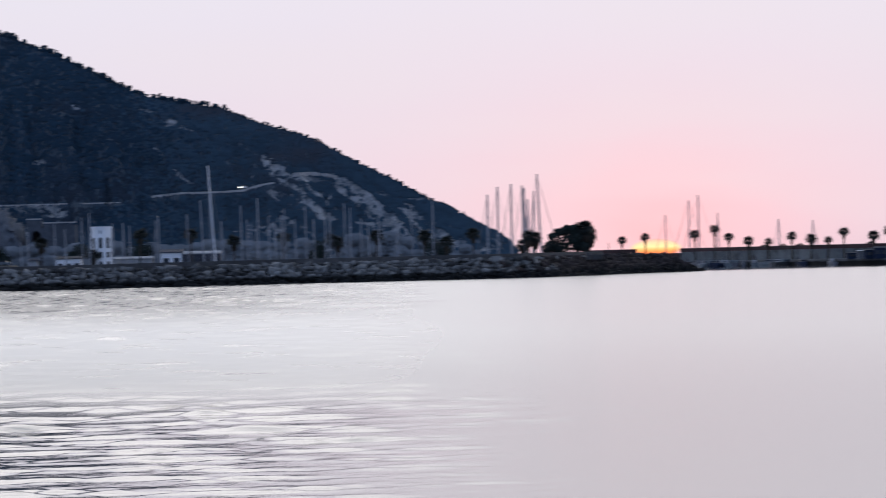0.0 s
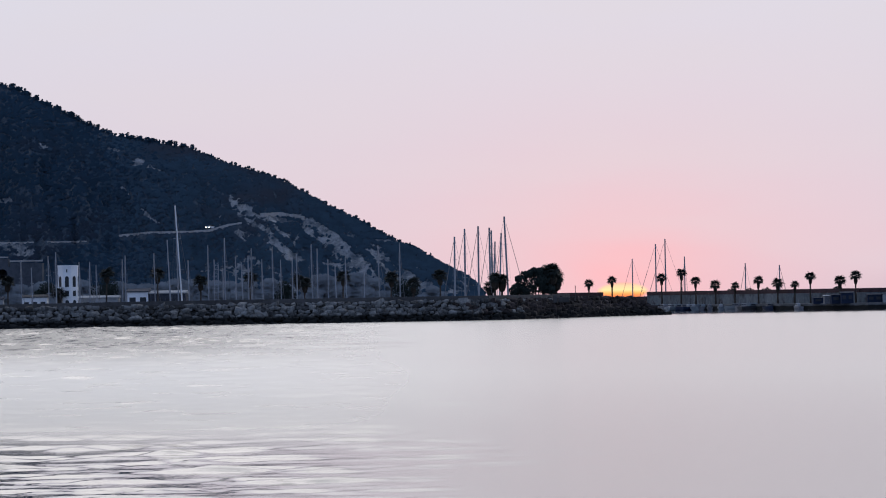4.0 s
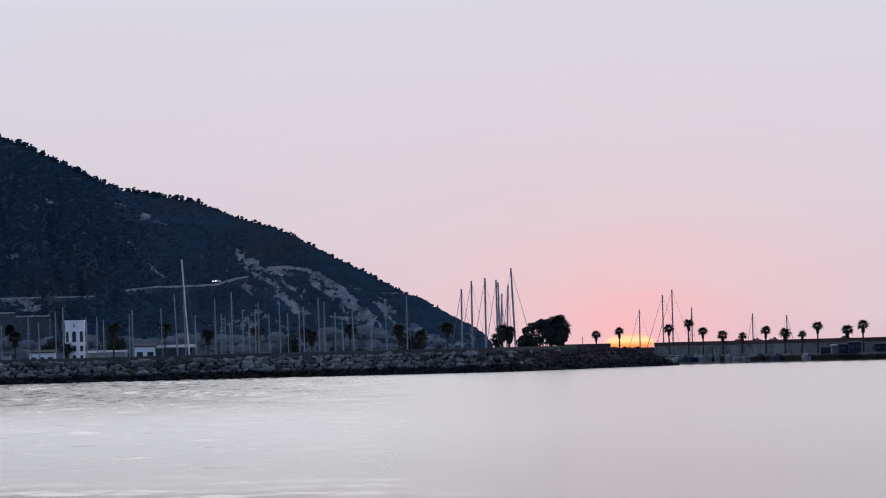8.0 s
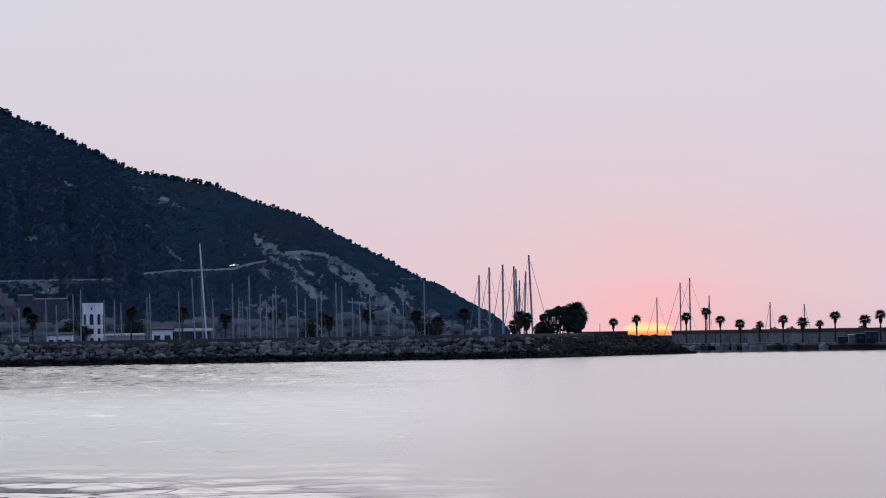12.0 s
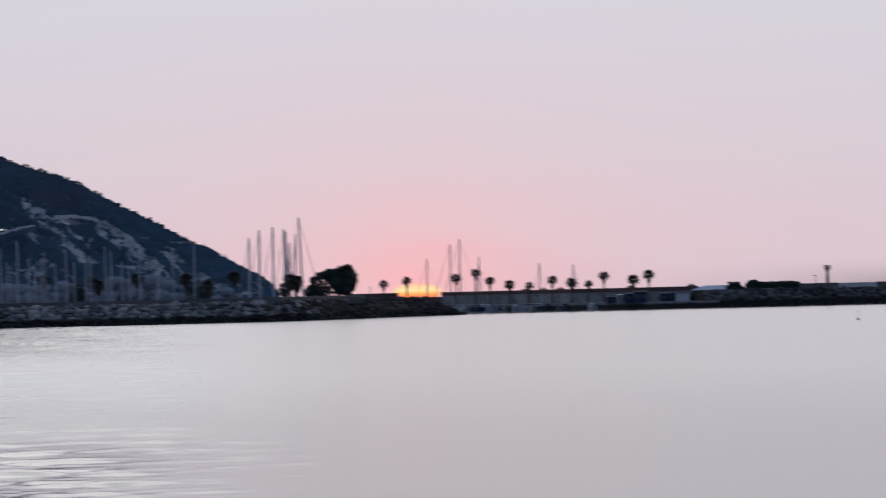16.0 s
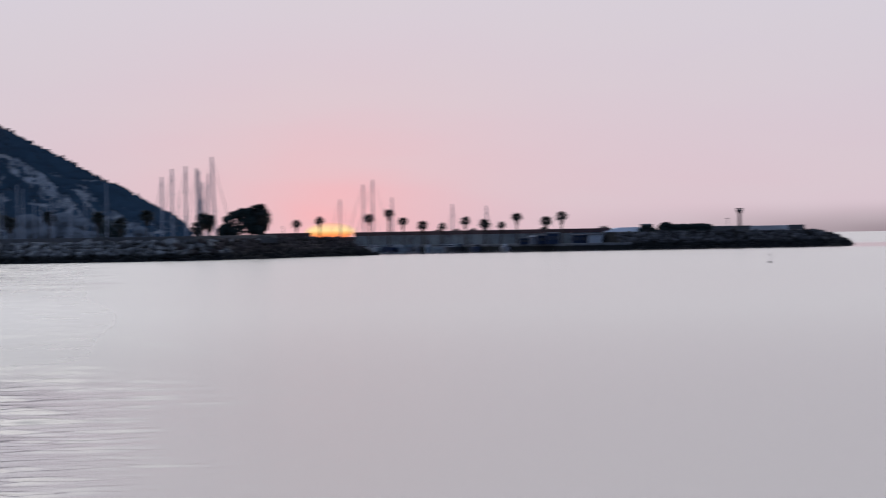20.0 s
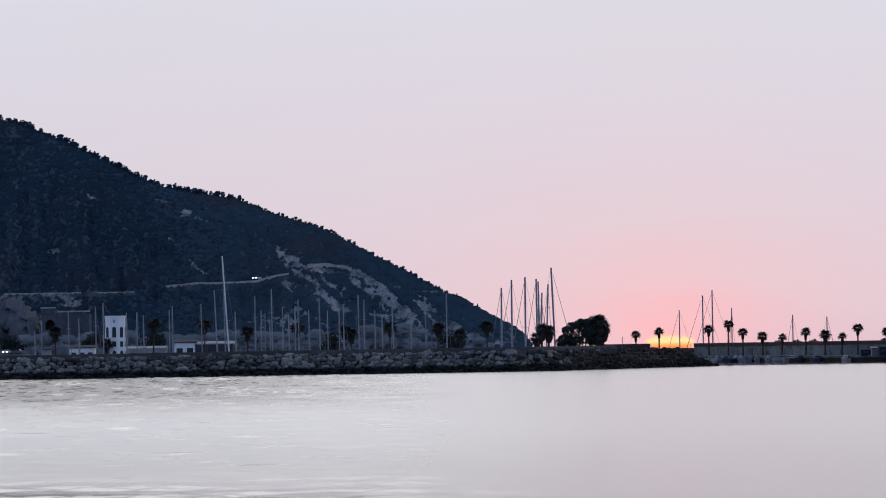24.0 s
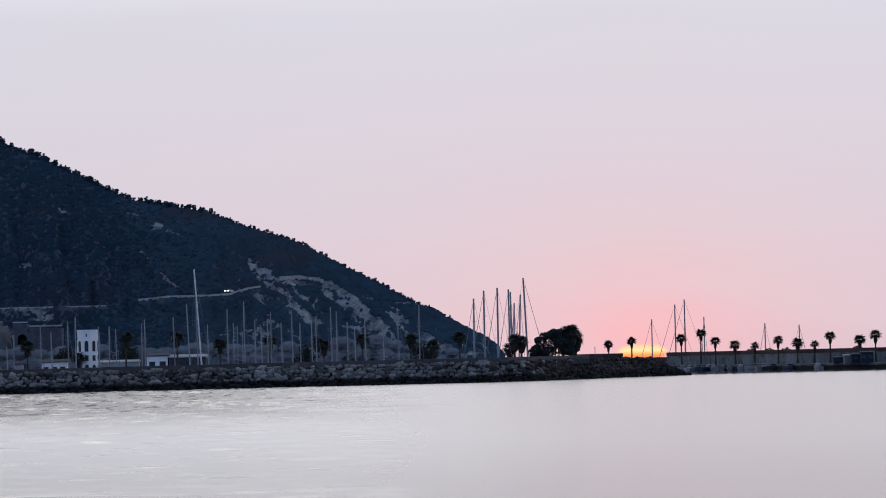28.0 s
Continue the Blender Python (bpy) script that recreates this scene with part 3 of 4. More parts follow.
def pine(name, seed, h):
    """A weather-beaten pine: a leaning trunk, forking limbs, and ragged pads of needles with gaps between them."""
    r = random.Random(seed)
    tree = thing(name, (0, 0, 0), "dark green hillside pine with a ragged crown", "tree", "pines on the ridge")
    lean = r.uniform(-0.08, 0.10) * h
    bm = rodded((0, 0, -0.25 * h), (lean, 0, 0.7 * h), 0.04 * h, 0.022 * h, 6)
    centres, radii = [], []
    for i in range(r.randint(12, 15)):
        a, z = i * 2.4 + r.uniform(-0.4, 0.4), r.uniform(0.14, 0.86)
        out = r.uniform(0.5, 1.0) * 0.36 * h * math.sqrt(max(0.1, 1 - ((z - 0.45) / 0.5) ** 2))
        c = (lean + out * math.cos(a), out * math.sin(a), h * z)
        rod(bm, (lean * 0.7, 0, h * z * 0.6), c, 0.018 * h, 0.008 * h, 4)
        centres.append(c)
        radii.append(h * r.uniform(0.11, 0.20))
    part("trunk", bm, BARK, tree)
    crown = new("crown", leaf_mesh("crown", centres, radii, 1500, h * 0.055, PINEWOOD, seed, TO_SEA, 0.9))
    crown.parent = tree
    return tree


PINES = [pine("pine", 20 + i, 4.0) for i in range(5)]
spread = random.Random(31)
# tall ones in clumps along the shoulder, low wind-cut ones towards the point: bearing, height in metres
TALL = [(-838, 2.2), (-816, 2.6), (-803, 2.6), (-778, 1.6), (-746, 2.9), (-736, 2.3), (-724, 3.2), (-704, 2.4), (-688, 1.9), (-666, 2.1), (-645, 2.9),
        (-636, 2.2), (-556, 2.2), (-543, 2.8), (-521, 2.0), (-504, 2.3), (-491, 1.8), (-468, 2.2), (-450, 1.9), (-432, 2.1)]
spots = TALL + [(b + spread.uniform(-4, 4), spread.uniform(1.2, 2.3)) for b in range(-895, -425, 6)]
spots += [(b + spread.uniform(-4, 4), spread.uniform(0.7, 1.6)) for b in range(-424, -10, 7)]
first = set()
for i, (b, h) in enumerate(spots):
    src = PINES[i * 3 % 5]
    p = hill_at(b, spread.uniform(0.995, 1.0))
    m = Matrix.Translation((p.x, p.y, p.z - 0.12 * h)) @ pose(0, 0, 0, 0, 0, i * 77 % 50 - 25) @ Matrix.Diagonal((h / 4 * (1 if i % 2 else -1) * spread.uniform(0.95, 1.3), h / 4 * 1.1, h / 4, 1))
    if src.name not in first:
        first.add(src.name)
        src.matrix_world = m
    else:
        copy_thing(src, m @ Matrix.Diagonal((*(1 / k_ for k_ in src.scale), 1)))


def hill_strip(name, knots, tall, thick, material, label):
    """A low wall along the hillside road, through bearings and apparent heights."""
    rings = []
    bs_ = np.linspace(knots[0][0], knots[-1][0], max(4, int(abs(knots[-1][0] - knots[0][0]) / 6)))
    for i, b in enumerate(bs_):
        p, _ = hill_spot(float(b), interp(float(b), knots))
        h = tall * (0.85 + 0.3 * noise.noise((b * 0.11, 0.3, 7.7)))
        y0, y1 = p.y - 0.1 - thick, p.y - 0.1
        rings.append([(p.x, y0, p.z - 0.8), (p.x, y1 + 3, p.z - 0.8), (p.x, y1 + 3, p.z + h), (p.x, y0, p.z + h)])
    ob = new(name, mesh_of(loft(bmesh.new(), rings), name, material))
    return tagged(ob, label, "road wall", kind="structure")


hill_strip("trim_road_wall", ROAD_HIGH, 0.35, 0.4, PALE_CONCRETE, "pale retaining wall of the corniche road")
hill_strip("trim_ledge_wall", [(-312, 152), (-280, 154), (-234, 146)], 1.3, 0.4, PALE_CONCRETE, "pale retaining wall of a terrace on the crag")
hill_strip("trim_road_wall_low", [(-850, 113), (-714, 113)], 0.25, 0.3, PALE_CONCRETE, "pale guard wall of the lower road")
hill_strip("trim_road_wall_mid", [(-690, 113), (-620, 113)], 0.25, 0.3, PALE_CONCRETE, "pale guard wall of the lower road")

hill_strip("trim_retaining_wall", [(-437, 57), (-336, 57)], 0.15, 0.3, PALE_CONCRETE, "pale retaining wall over the marina")

# the rock knoll and the tunnel mouth above the yard
KNOLL = surface("knoll_stone", (0.048, 0.056, 0.068), (0.112, 0.125, 0.145), 0.95, 2.0, 0.06, 0.7)
d = 1095.0
rings = []
for f in np.linspace(0, 1, 60):
    b = -905 + f * 128
    crest = interp(b, [(-905, 100), (-850, 106), (-828, 98), (-808, 80), (-796, 58), (-786, 26)])
    ring = []
    for g in np.linspace(0, 1, 28):
        j = noise.fractal((f * 9, g * 4, 2.0), 0.8, 2.0, 4) + 0.35 * noise.fractal((f * 30, g * 9, 6.0), 0.7, 2.0, 3)
        ring.append((b / UNIT * d + j * 1.4, d - 16 + 22 * g + j * 5.0, 1.5 + (rise(crest, d) - 1.5) * math.sin(math.pi / 2 * min(g * 1.15, 1.0)) + j * 2.4))
    rings.append(ring)
bm = loft(bmesh.new(), rings, close=False)
tagged(new("rock_knoll", mesh_of(bm, "rock_knoll", KNOLL, True)), "rounded bare grey rock knoll beside the tunnel", "rock")

D_T = 1090.0
cut = thing("tunnel_portal", at(-765, D_T, 2.0), "grey concrete retaining wall with a dark arched tunnel mouth", "retaining wall")
x0, x1 = (-786 + 765) / UNIT * D_T, (-700 + 765) / UNIT * D_T
zc = rise(80, D_T) - 2
bm = bmesh.new()
ax = (-770 + 765) / UNIT * D_T
outline = [(x0, 0), (ax - 1.5, 0)]
outline += [(ax - 1.5 * math.cos(a), rise(58, D_T) - 2 + 1.5 * math.sin(a)) for a in np.linspace(0, math.pi, 10)]
outline += [(ax + 1.5, 0), (x1, 0), (x1, zc * 0.96), (x0 + 5.4, zc * 0.985), (x0 + 5.2, zc * 0.9), (x0 + 4.8, zc * 0.9), (x0 + 4.6, zc * 1.05), (x0, zc * 1.06)]
front = [bm.verts.new((x, 0, z)) for x, z in outline]
face = bm.faces.new(front)
r = bmesh.ops.extrude_face_region(bm, geom=[face])
bmesh.ops.translate(bm, verts=[v for v in r["geom"] if isinstance(v, bmesh.types.BMVert)], vec=(0, 6, 0))
bmesh.ops.recalc_face_normals(bm, faces=bm.faces)
part("wall", bm, KNOLL, cut)
part("coping", boxed(x0 + 5.3, x1 + 0.2, -0.15, 0.6, zc * 0.99, zc * 0.99 + 0.45, 0.03), PALE_CONCRETE, cut, "pale coping")
part("coping", boxed(x0 - 0.1, x0 + 4.7, -0.15, 0.6, zc * 1.065, zc * 1.065 + 0.4, 0.03), PALE_CONCRETE, cut, "pale coping")
# a dark panel behind the arch stands in for the tunnel's shade
part("opening", boxed(ax - 2.2, ax + 2.2, 6.1, 6.6, 0, zc - 0.3), DARK_METAL, cut, "dark panel for the shade in the tunnel mouth")


# ---- breakwaters ----
def stone_meshes(seed, material, count=9):
    r = random.Random(seed)
    out = []
    for i in range(count):
        bm = bmesh.new()
        for sx, sy, sz in itertools.product((-1, 1), repeat=3):
            for _ in range(2):
                bm.verts.new((sx * r.uniform(0.55, 1.15), sy * r.uniform(0.45, 0.95), sz * r.uniform(0.35, 0.72)))
        res = bmesh.ops.convex_hull(bm, input=bm.verts)
        loose = [g for g in res["geom_interior"] if isinstance(g, bmesh.types.BMVert)]
        bmesh.ops.delete(bm, geom=loose, context="VERTS")
        out.append(mesh_of(bm, "stone", material))
    return out


def line_point(line, f):
    """A point at f (0 to 1) along a polyline of places, and the way across it (away from the eye)."""
    lens = [(b - a).length for a, b in zip(line, line[1:])]
    go = f * sum(lens)
    for (a, b), n in zip(zip(line, line[1:]), lens):
        if go <= n or b is line[-1]:
            p = a.lerp(b, min(go / n, 1.0))
            d = (b - a).normalized()
            return p, Vector((-d.y, d.x, 0))
        go -= n


def along(line, b):
    """How far along a line (0 to 1) the bearing b is reached."""
    for f in np.linspace(0, 1, 400):
        p, _ = line_point(line, float(f))
        if p.x / p.y * UNIT >= b:
            return float(f)
    return 1.0


def bank_core(name, line, rises, width, material, parent, slope=1.35):
    """The body of rubble under the stones; rises: height of the crest along the line."""
    rings = []
    for f in np.linspace(0, 1, 60):
        p, across = line_point(line, float(f))
        h = interp(f, rises)
        rings.append([p + across * o + Vector((0, 0, z)) for o, z in
                      ((-1.5, -1.5), (0.6, -0.2), (0.4 + slope * h * 0.9, h - 0.5), (0.4 + slope * h + width, h - 0.5), (2 * slope * h + width, -1.5))])
    return part(name, loft(bmesh.new(), rings), material, parent)


def lay_stones(line, rises, parent, meshes, step, rows, size, seed, limit, slope=1.35, dark=None):
    """Armour stones on the sea side of a bank, each its own piece."""
    r = random.Random(seed)
    total = sum((b - a).length for a, b in zip(line, line[1:]))
    n = int(total / step)
    spots_ = []
    for row in range(rows):
        for i in range(n):
            spots_.append((row, (i + 0.5 * (row % 2) + r.uniform(-0.25, 0.25)) / n))
    r.shuffle(spots_)
    rest = {False: ([], []), True: ([], [])}
    for i, (row, f) in enumerate(spots_):
        f = min(max(f, 0.0), 1.0)
        p, across = line_point(line, f)
        h = interp(f, rises)
        up = (row + 0.3 + r.uniform(-0.2, 0.2)) / rows * 0.96
        if h < 1.2 and row > 1:
            continue
        q = p + across * (slope * h * up) + Vector((0, 0, h * up - 0.15))
        s = size * r.uniform(0.65, 1.35) * (0.75 if h < 1.5 else 1.0)
        m = Matrix.Translation(q) @ pose(0, 0, 0, r.uniform(-25, 35), r.uniform(-24, 24), r.uniform(0, 360)) @ Matrix.Diagonal((s * r.uniform(0.9, 1.15), s, s * r.uniform(0.8, 1.1), 1))
        # past a bearing of about 105 stones come from the darker set
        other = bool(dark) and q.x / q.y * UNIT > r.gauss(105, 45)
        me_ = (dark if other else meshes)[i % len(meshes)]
        if i < limit:
            piece("stone", me_, parent, m)
        else:
            vs, fs = rest[other]
            base = len(vs)
            vs += [(m @ v.co)[:] for v in me_.vertices]
            fs += [[base + k2 for k2 in pl.vertices] for pl in me_.polygons]
    for other, (vs, fs) in rest.items():
        if vs:
            ob = new("stones", mesh_from("stones", vs, fs, (dark if other else meshes)[0].materials[0]))
            ob.parent = parent
            tagged(ob, kind="stuff")


NEAR = [at(-960, 752), at(-356, 766), at(60, 772), at(140, 781), at(220, 806), at(290, 834), at(345, 858), at(412, 870)]
NEAR_RISE = [(0, 5.1), (0.93, 5.2), (0.955, 4.9), (0.972, 3.9), (0.985, 2.4), (1.0, 0.2)]
mole = thing("near_breakwater", (0, 0, 0), "grey armour-stone breakwater with a low concrete parapet on top", "breakwater", kind="structure")
bank_core("core", NEAR, NEAR_RISE, 7.0, RUBBLE, mole)

# the parapet: cast panels end to end along the crest
total = sum((b - a).length for a, b in zip(NEAR, NEAR[1:]))
f0, step = 0.0, 6.0 / total
panel = mesh_of(boxed(-2.985, 2.985, -0.2, 0.2, -1.2, 0.85, 0.03), "wall_panel", CONCRETE)
while f0 + step < along(NEAR, 286):
    a_, b_ = (p + w * 7.6 for p, w in (line_point(NEAR, f0), line_point(NEAR, f0 + step)))
    mid, d = (a_ + b_) / 2, b_ - a_
    m = Matrix.Translation((mid.x, mid.y, rise(5.0 if f0 > 0.25 else 3.6 + f0 * 5.6, mid.y) - 0.85)) @ pose(0, 0, 0, 0, 0, math.degrees(math.atan2(d.y, d.x)))
    m = m @ Matrix.Diagonal((d.length / 5.99, 1, 1, 1))
    piece("wall_panel", panel, mole, m)
    f0 += step

# ---- the far arm: quay, high wall and rock head ----
FAR_QUAY = [at(200, 1215), at(300, 1190), at(402, 1150), at(602, 1053), at(760, 1005), at(866, 995)]
FAR_HEAD = [at(850, 996), at(1061, 1004), at(1216, 1002), at(1268, 1014)]
arm = thing("far_quay", (0, 0, 0), "stone quay with a long pale harbour wall", "quay", kind="structure")
rings = []
for f in np.linspace(0, 1, 40):
    p, _ = line_point(FAR_QUAY, float(f))
    across = p.normalized()
    rings.append([p + across * o + Vector((0, 0, z)) for o, z in ((0, -1.5), (0, 1.55), (0.3, 1.7), (16, 1.8), (22, 1.8), (22, -1.5))])
part("core", loft(bmesh.new(), rings), QUAY_STONE, arm)


def wall_run(line, f0, f1, off, z0, v_top, thick, parent, face, long=8.0):
    """A wall of panels with a dark cap on top, from f0 to f1 along the line."""
    n = max(1, round((line_point(line, f1)[0] - line_point(line, f0)[0]).length / long))
    for i in range(n):
        a, ac = line_point(line, f0 + (f1 - f0) * i / n)
        b, _ = line_point(line, f0 + (f1 - f0) * (i + 1) / n)
        a, b = a + a.normalized() * off, b + b.normalized() * off
        d, mid = b - a, (a + b) / 2
        z1 = rise(v_top, mid.y)
        place = Matrix.Translation((mid.x, mid.y, 0)) @ pose(0, 0, 0, 0, 0, math.degrees(math.atan2(d.y, d.x)))
        half = d.length / 2 - 0.01
        w = part("wall_panel", boxed(-half, half, -thick / 2, thick / 2, z0, z1 - 1.15, 0.02), face, parent)
        w.matrix_basis = place
        c = part("wall_cap", boxed(-half, half, -thick / 2 - 0.15, thick / 2 + 0.15, z1 - 1.147, z1 + 0.1, 0.03), CAP, parent, "dark reddish wall cap")
        c.matrix_basis = place


wall_run(FAR_QUAY, 0.0, along(FAR_QUAY, 289), 14, 1.7, 6.6, 0.6, arm, CONCRETE)
# wall lowered under the sun, in place of the glare across its top
wall_run(FAR_QUAY, along(FAR_QUAY, 291), along(FAR_QUAY, 369), 14, 1.7, -2.0, 0.6, arm, CONCRETE)
wall_run(FAR_QUAY, along(FAR_QUAY, 371), along(FAR_QUAY, 826), 14, 1.7, 6.0, 0.6, arm, HARBOUR_WALL)

head = thing("far_breakwater", (0, 0, 0), "dark rock head of the far breakwater", "breakwater", kind="structure")
HEAD_RISE = [(0, 5.2), (0.3, 5.3), (0.75, 5.0), (0.86, 4.8), (0.92, 4.0), (0.97, 2.6), (1.0, 0.4)]
bank_core("core", FAR_HEAD, HEAD_RISE, 8.0, RUBBLE, head)
bits = [(850, 915, 2.5, CONCRETE), (1010, 1080, 7.0, CONCRETE), (1080.3, 1149, 6.4, PALE_CONCRETE), (1149.3, 1178, 7.0, CONCRETE)]
for b0, b1, v, mat_ in bits:
    d = 1012.0
    part("crown_wall", boxed(b0 / UNIT * d, b1 / UNIT * d, d, d + 1.2, 3.0, rise(v, d), 0.05), mat_, head, "crown wall on the rock head")


# ---- things on the far arm ----
D_H = 1008.0
beacon = thing("harbour_light", at(1060.5, D_H, rise(4.5, D_H)), "dark slender harbour light with a flared gallery", "harbour light")
top_z = rise(36.5, D_H) - rise(4.5, D_H)
part("plinth", boxed(-0.8, 0.8, -0.8, 0.8, -1.2, 0.35, 0.08), CONCRETE, beacon)
part("shaft", rodded((0, 0, 0.3), (0, 0, top_z - 1.3), 0.50, 0.42, 12), CAP, beacon)
part("gallery", rodded((0, 0, top_z - 1.6), (0, 0, top_z - 0.5), 0.42, 1.0, 12), CAP, beacon)
rail = bmesh.new()
for i in range(8):
    a = i * math.tau / 8
    rod(rail, (0.95 * math.cos(a), 0.95 * math.sin(a), top_z - 0.5), (1.0 * math.cos(a), 1.0 * math.sin(a), top_z + 0.25), 0.08, sides=4)
    a2 = a + math.tau / 8
    rod(rail, (1.0 * math.cos(a), 1.0 * math.sin(a), top_z + 0.25), (1.0 * math.cos(a2), 1.0 * math.sin(a2), top_z + 0.25), 0.08, sides=4)
part("railing", rail, DARK_METAL, beacon)
part("lantern", rodded((0, 0, top_z - 0.5), (0, 0, top_z + 0.2), 0.5, 0.42, 10), WINDOW, beacon, "dark lantern glass")

post = thing("lamp_post", at(1039, D_H + 5, rise(2, D_H)), "thin grey lamp post on the rock head", "lamp post")
lp = rise(20.5, D_H) - rise(2, D_H)
part("pole", rodded((0, 0, -0.5), (0, 0, lp), 0.09, 0.06, 8), DARK_METAL, post)
part("lamp_head", boxed(-0.55, 0.35, -0.15, 0.15, lp - 0.1, lp + 0.12, 0.04), DARK_METAL, post)

buoy_d = 30000 / 60.5
buoy = thing("buoy", at(1114, buoy_d, 0), "small dark marker buoy with a slim pole afloat", "buoy")
bm = bmesh.new()
loft(bm, [[(r * math.cos(a), r * math.sin(a), z) for a in np.linspace(0, math.tau, 12, endpoint=False)]
          for r, z in ((0.12, -0.3), (0.24, -0.1), (0.27, 0.08), (0.16, 0.24), (0.05, 0.32))])
part("float", bm, DARK_METAL, buoy, smooth=True)
part("pole", rodded((0, 0, 0.3), (0.04, 0, 1.15), 0.025, 0.02, 6), DARK_METAL, buoy)
part("topmark", boxed(-0.06, 0.12, -0.06, 0.06, 1.1, 1.35, 0.02), DARK_METAL, buoy)


def frond_mesh(name, long, seed, material=None):
    """A drooping fan leaf: a stalk, and blades spread from its end."""
    r = random.Random(seed)
    bm = bmesh.new()
    hub = Vector((long * 0.42, 0, long * 0.04))
    rod(bm, (0, 0, 0), hub, 0.035, 0.02, 3)
    n = 11
    for i in range(n):
        a = math.radians(-105 + 210 * i / (n - 1)) + r.uniform(-0.06, 0.06)
        l = long * 0.58 * (0.72 + 0.28 * math.cos(a)) * r.uniform(0.88, 1.08)
        d, side = Vector((math.cos(a), math.sin(a), 0)), Vector((-math.sin(a), math.cos(a), 0))
        w = long * 0.055
        mid = hub + d * l * 0.55 + Vector((0, 0, 0.02 * l))
        tip = hub + d * l + Vector((0, 0, -0.30 * l - r.uniform(0, 0.12) * l))
        vs = [bm.verts.new(p) for p in (hub, mid + side * w, tip, mid - side * w)]
        bm.faces.new(vs)
    return mesh_of(bm, name, material or FROND)


LEAVES = {}


def fronds_of(crown):
    if crown not in LEAVES:
        LEAVES[crown] = [frond_mesh("frond", crown, int(crown * 70) + i) for i in range(4)]
    return LEAVES[crown]


def palm(place, seed, h, crown=2.0, skirt=2.4, fronds=30, stout=0.17, label="slender fan palm with a dark shaggy crown", group="palms along the quay", girth=0.24, low=-34):
    """A fan palm: ringed trunk, a skirt of dead leaves, and a round head of fronds."""
    r = random.Random(seed)
    tree = thing("palm_tree", place, label, "palm tree", group, turn=seed * 47 % 360)
    top = h - crown * 0.72
    lean = r.uniform(-0.025, 0.025) * h
    rings = []
    for i, f in enumerate(np.linspace(0, 1, 12)):
        rad = stout * (1.35 - 0.5 * f) * (1.05 if i % 2 else 0.95)
        rings.append([(lean * f * f + rad * math.cos(a), rad * math.sin(a), f * top - (0.3 if i == 0 else 0)) for a in np.linspace(0, math.tau, 8, endpoint=False)])
    part("trunk", loft(bmesh.new(), rings), BARK, tree)
    rings = []
    skirt = min(skirt, top * 0.7)
    for f, rad in ((0, 0.35), (0.12, 0.75), (0.45, 1.0), (0.8, 0.95), (1.0, 0.5)):
        z = top - skirt + f * skirt
        rings.append([(lean + rad * girth * crown * r.uniform(0.8, 1.2) * math.cos(a), rad * girth * crown * r.uniform(0.8, 1.2) * math.sin(a), z + r.uniform(-0.15, 0.15))
                      for a in np.linspace(0, math.tau, 14, endpoint=False)])
    part("skirt", loft(bmesh.new(), rings), THATCH, tree, "skirt of dead brown fronds")
    leaves = fronds_of(crown)
    for i in range(fronds):
        tilt = 74 + (low - 74) * ((i + 0.5) / fronds) ** 0.75 + r.uniform(-9, 9)
        m = Matrix.Translation((lean, 0, top)) @ pose(0, 0, 0, 0, 0, math.degrees(i * 2.39996)) @ pose(0, 0, 0, r.uniform(-25, 25), -tilt, 0) @ Matrix.Scale(r.uniform(0.82, 1.08), 4)
        piece("frond", leaves[i % 4], tree, m)
    return tree


for i, (b, v, d) in enumerate([(267, 30.7, 1205), (308, 34.8, 1190), (396, 39.1, 1160), (430, 46.5, 1145), (456, 32.0, 1130), (491, 25.3, 1115), (525, 21.7, 1098),
                               (567, 30.9, 1080), (601, 26.2, 1062), (631, 21.6, 1053), (659, 37.2, 1045), (711, 30.1, 1029), (739, 37.7, 1020)]):
    palm(at(b, d, 1.7), 40 + i, rise(v, d) - 1.7, 1.8 if b in (525, 631) else (2.3, 2.15, 2.4)[i % 3], 2.5, stout=0.24)
D_L = 985.6
for i, (b, v) in enumerate([(-761, 54), (-671, 31), (-587, 66), (-496, 64), (-420, 50), (-332, 54), (-249, 48), (-236, 43), (-168, 53.5), (-83, 50), (-44, 39), (4, 52)]):
    d = D_L + 0.9 * i
    palm(at(b, d, 2.0), 60 + i, rise(v, d) - 2.0, 2.8, 2.6, 34, 0.22, "shaggy fan palm at the marina's edge", "palms behind the basin", 0.28, -22)


def leafy(name, place, blobs, leaf, count, seed, label, category="tree", material=None, trunk=True, face=None):
    """A broad tree or bush: stems, and a ragged crown round blobs of (x, y, z, radius)."""
    t = thing(name, place, label, category)
    bm = bmesh.new()
    for x, y, z, r in blobs:
        rod(bm, (x * 0.4, y * 0.4, -0.4), (x, y, z), 0.16 if trunk else 0.08, 0.06, 5)
    part("trunk", bm, BARK, t)
    c = new("crown", leaf_mesh("crown", [b[:3] for b in blobs], [b[3] for b in blobs], count, leaf, material or LEAF, seed, face))
    c.parent = t
    return t


# the dark grove at the landward end of the sunset side
D_G = 880.0
GROVE_LAND = boxed(86 / UNIT * D_G, 238 / UNIT * D_G, D_G - 12, D_G + 30, -1.5, 4.4, 0.4)
tagged(new("pavement", mesh_of(GROVE_LAND, "pavement", EARTH)), "raised earth platform at the end of the basin", "ground", kind="structure")
GZ = 4.4


def grove_blob(b, v, r, y=0.0):
    return ((b - 175) / UNIT * D_G, y, rise(v, D_G) - GZ, r)


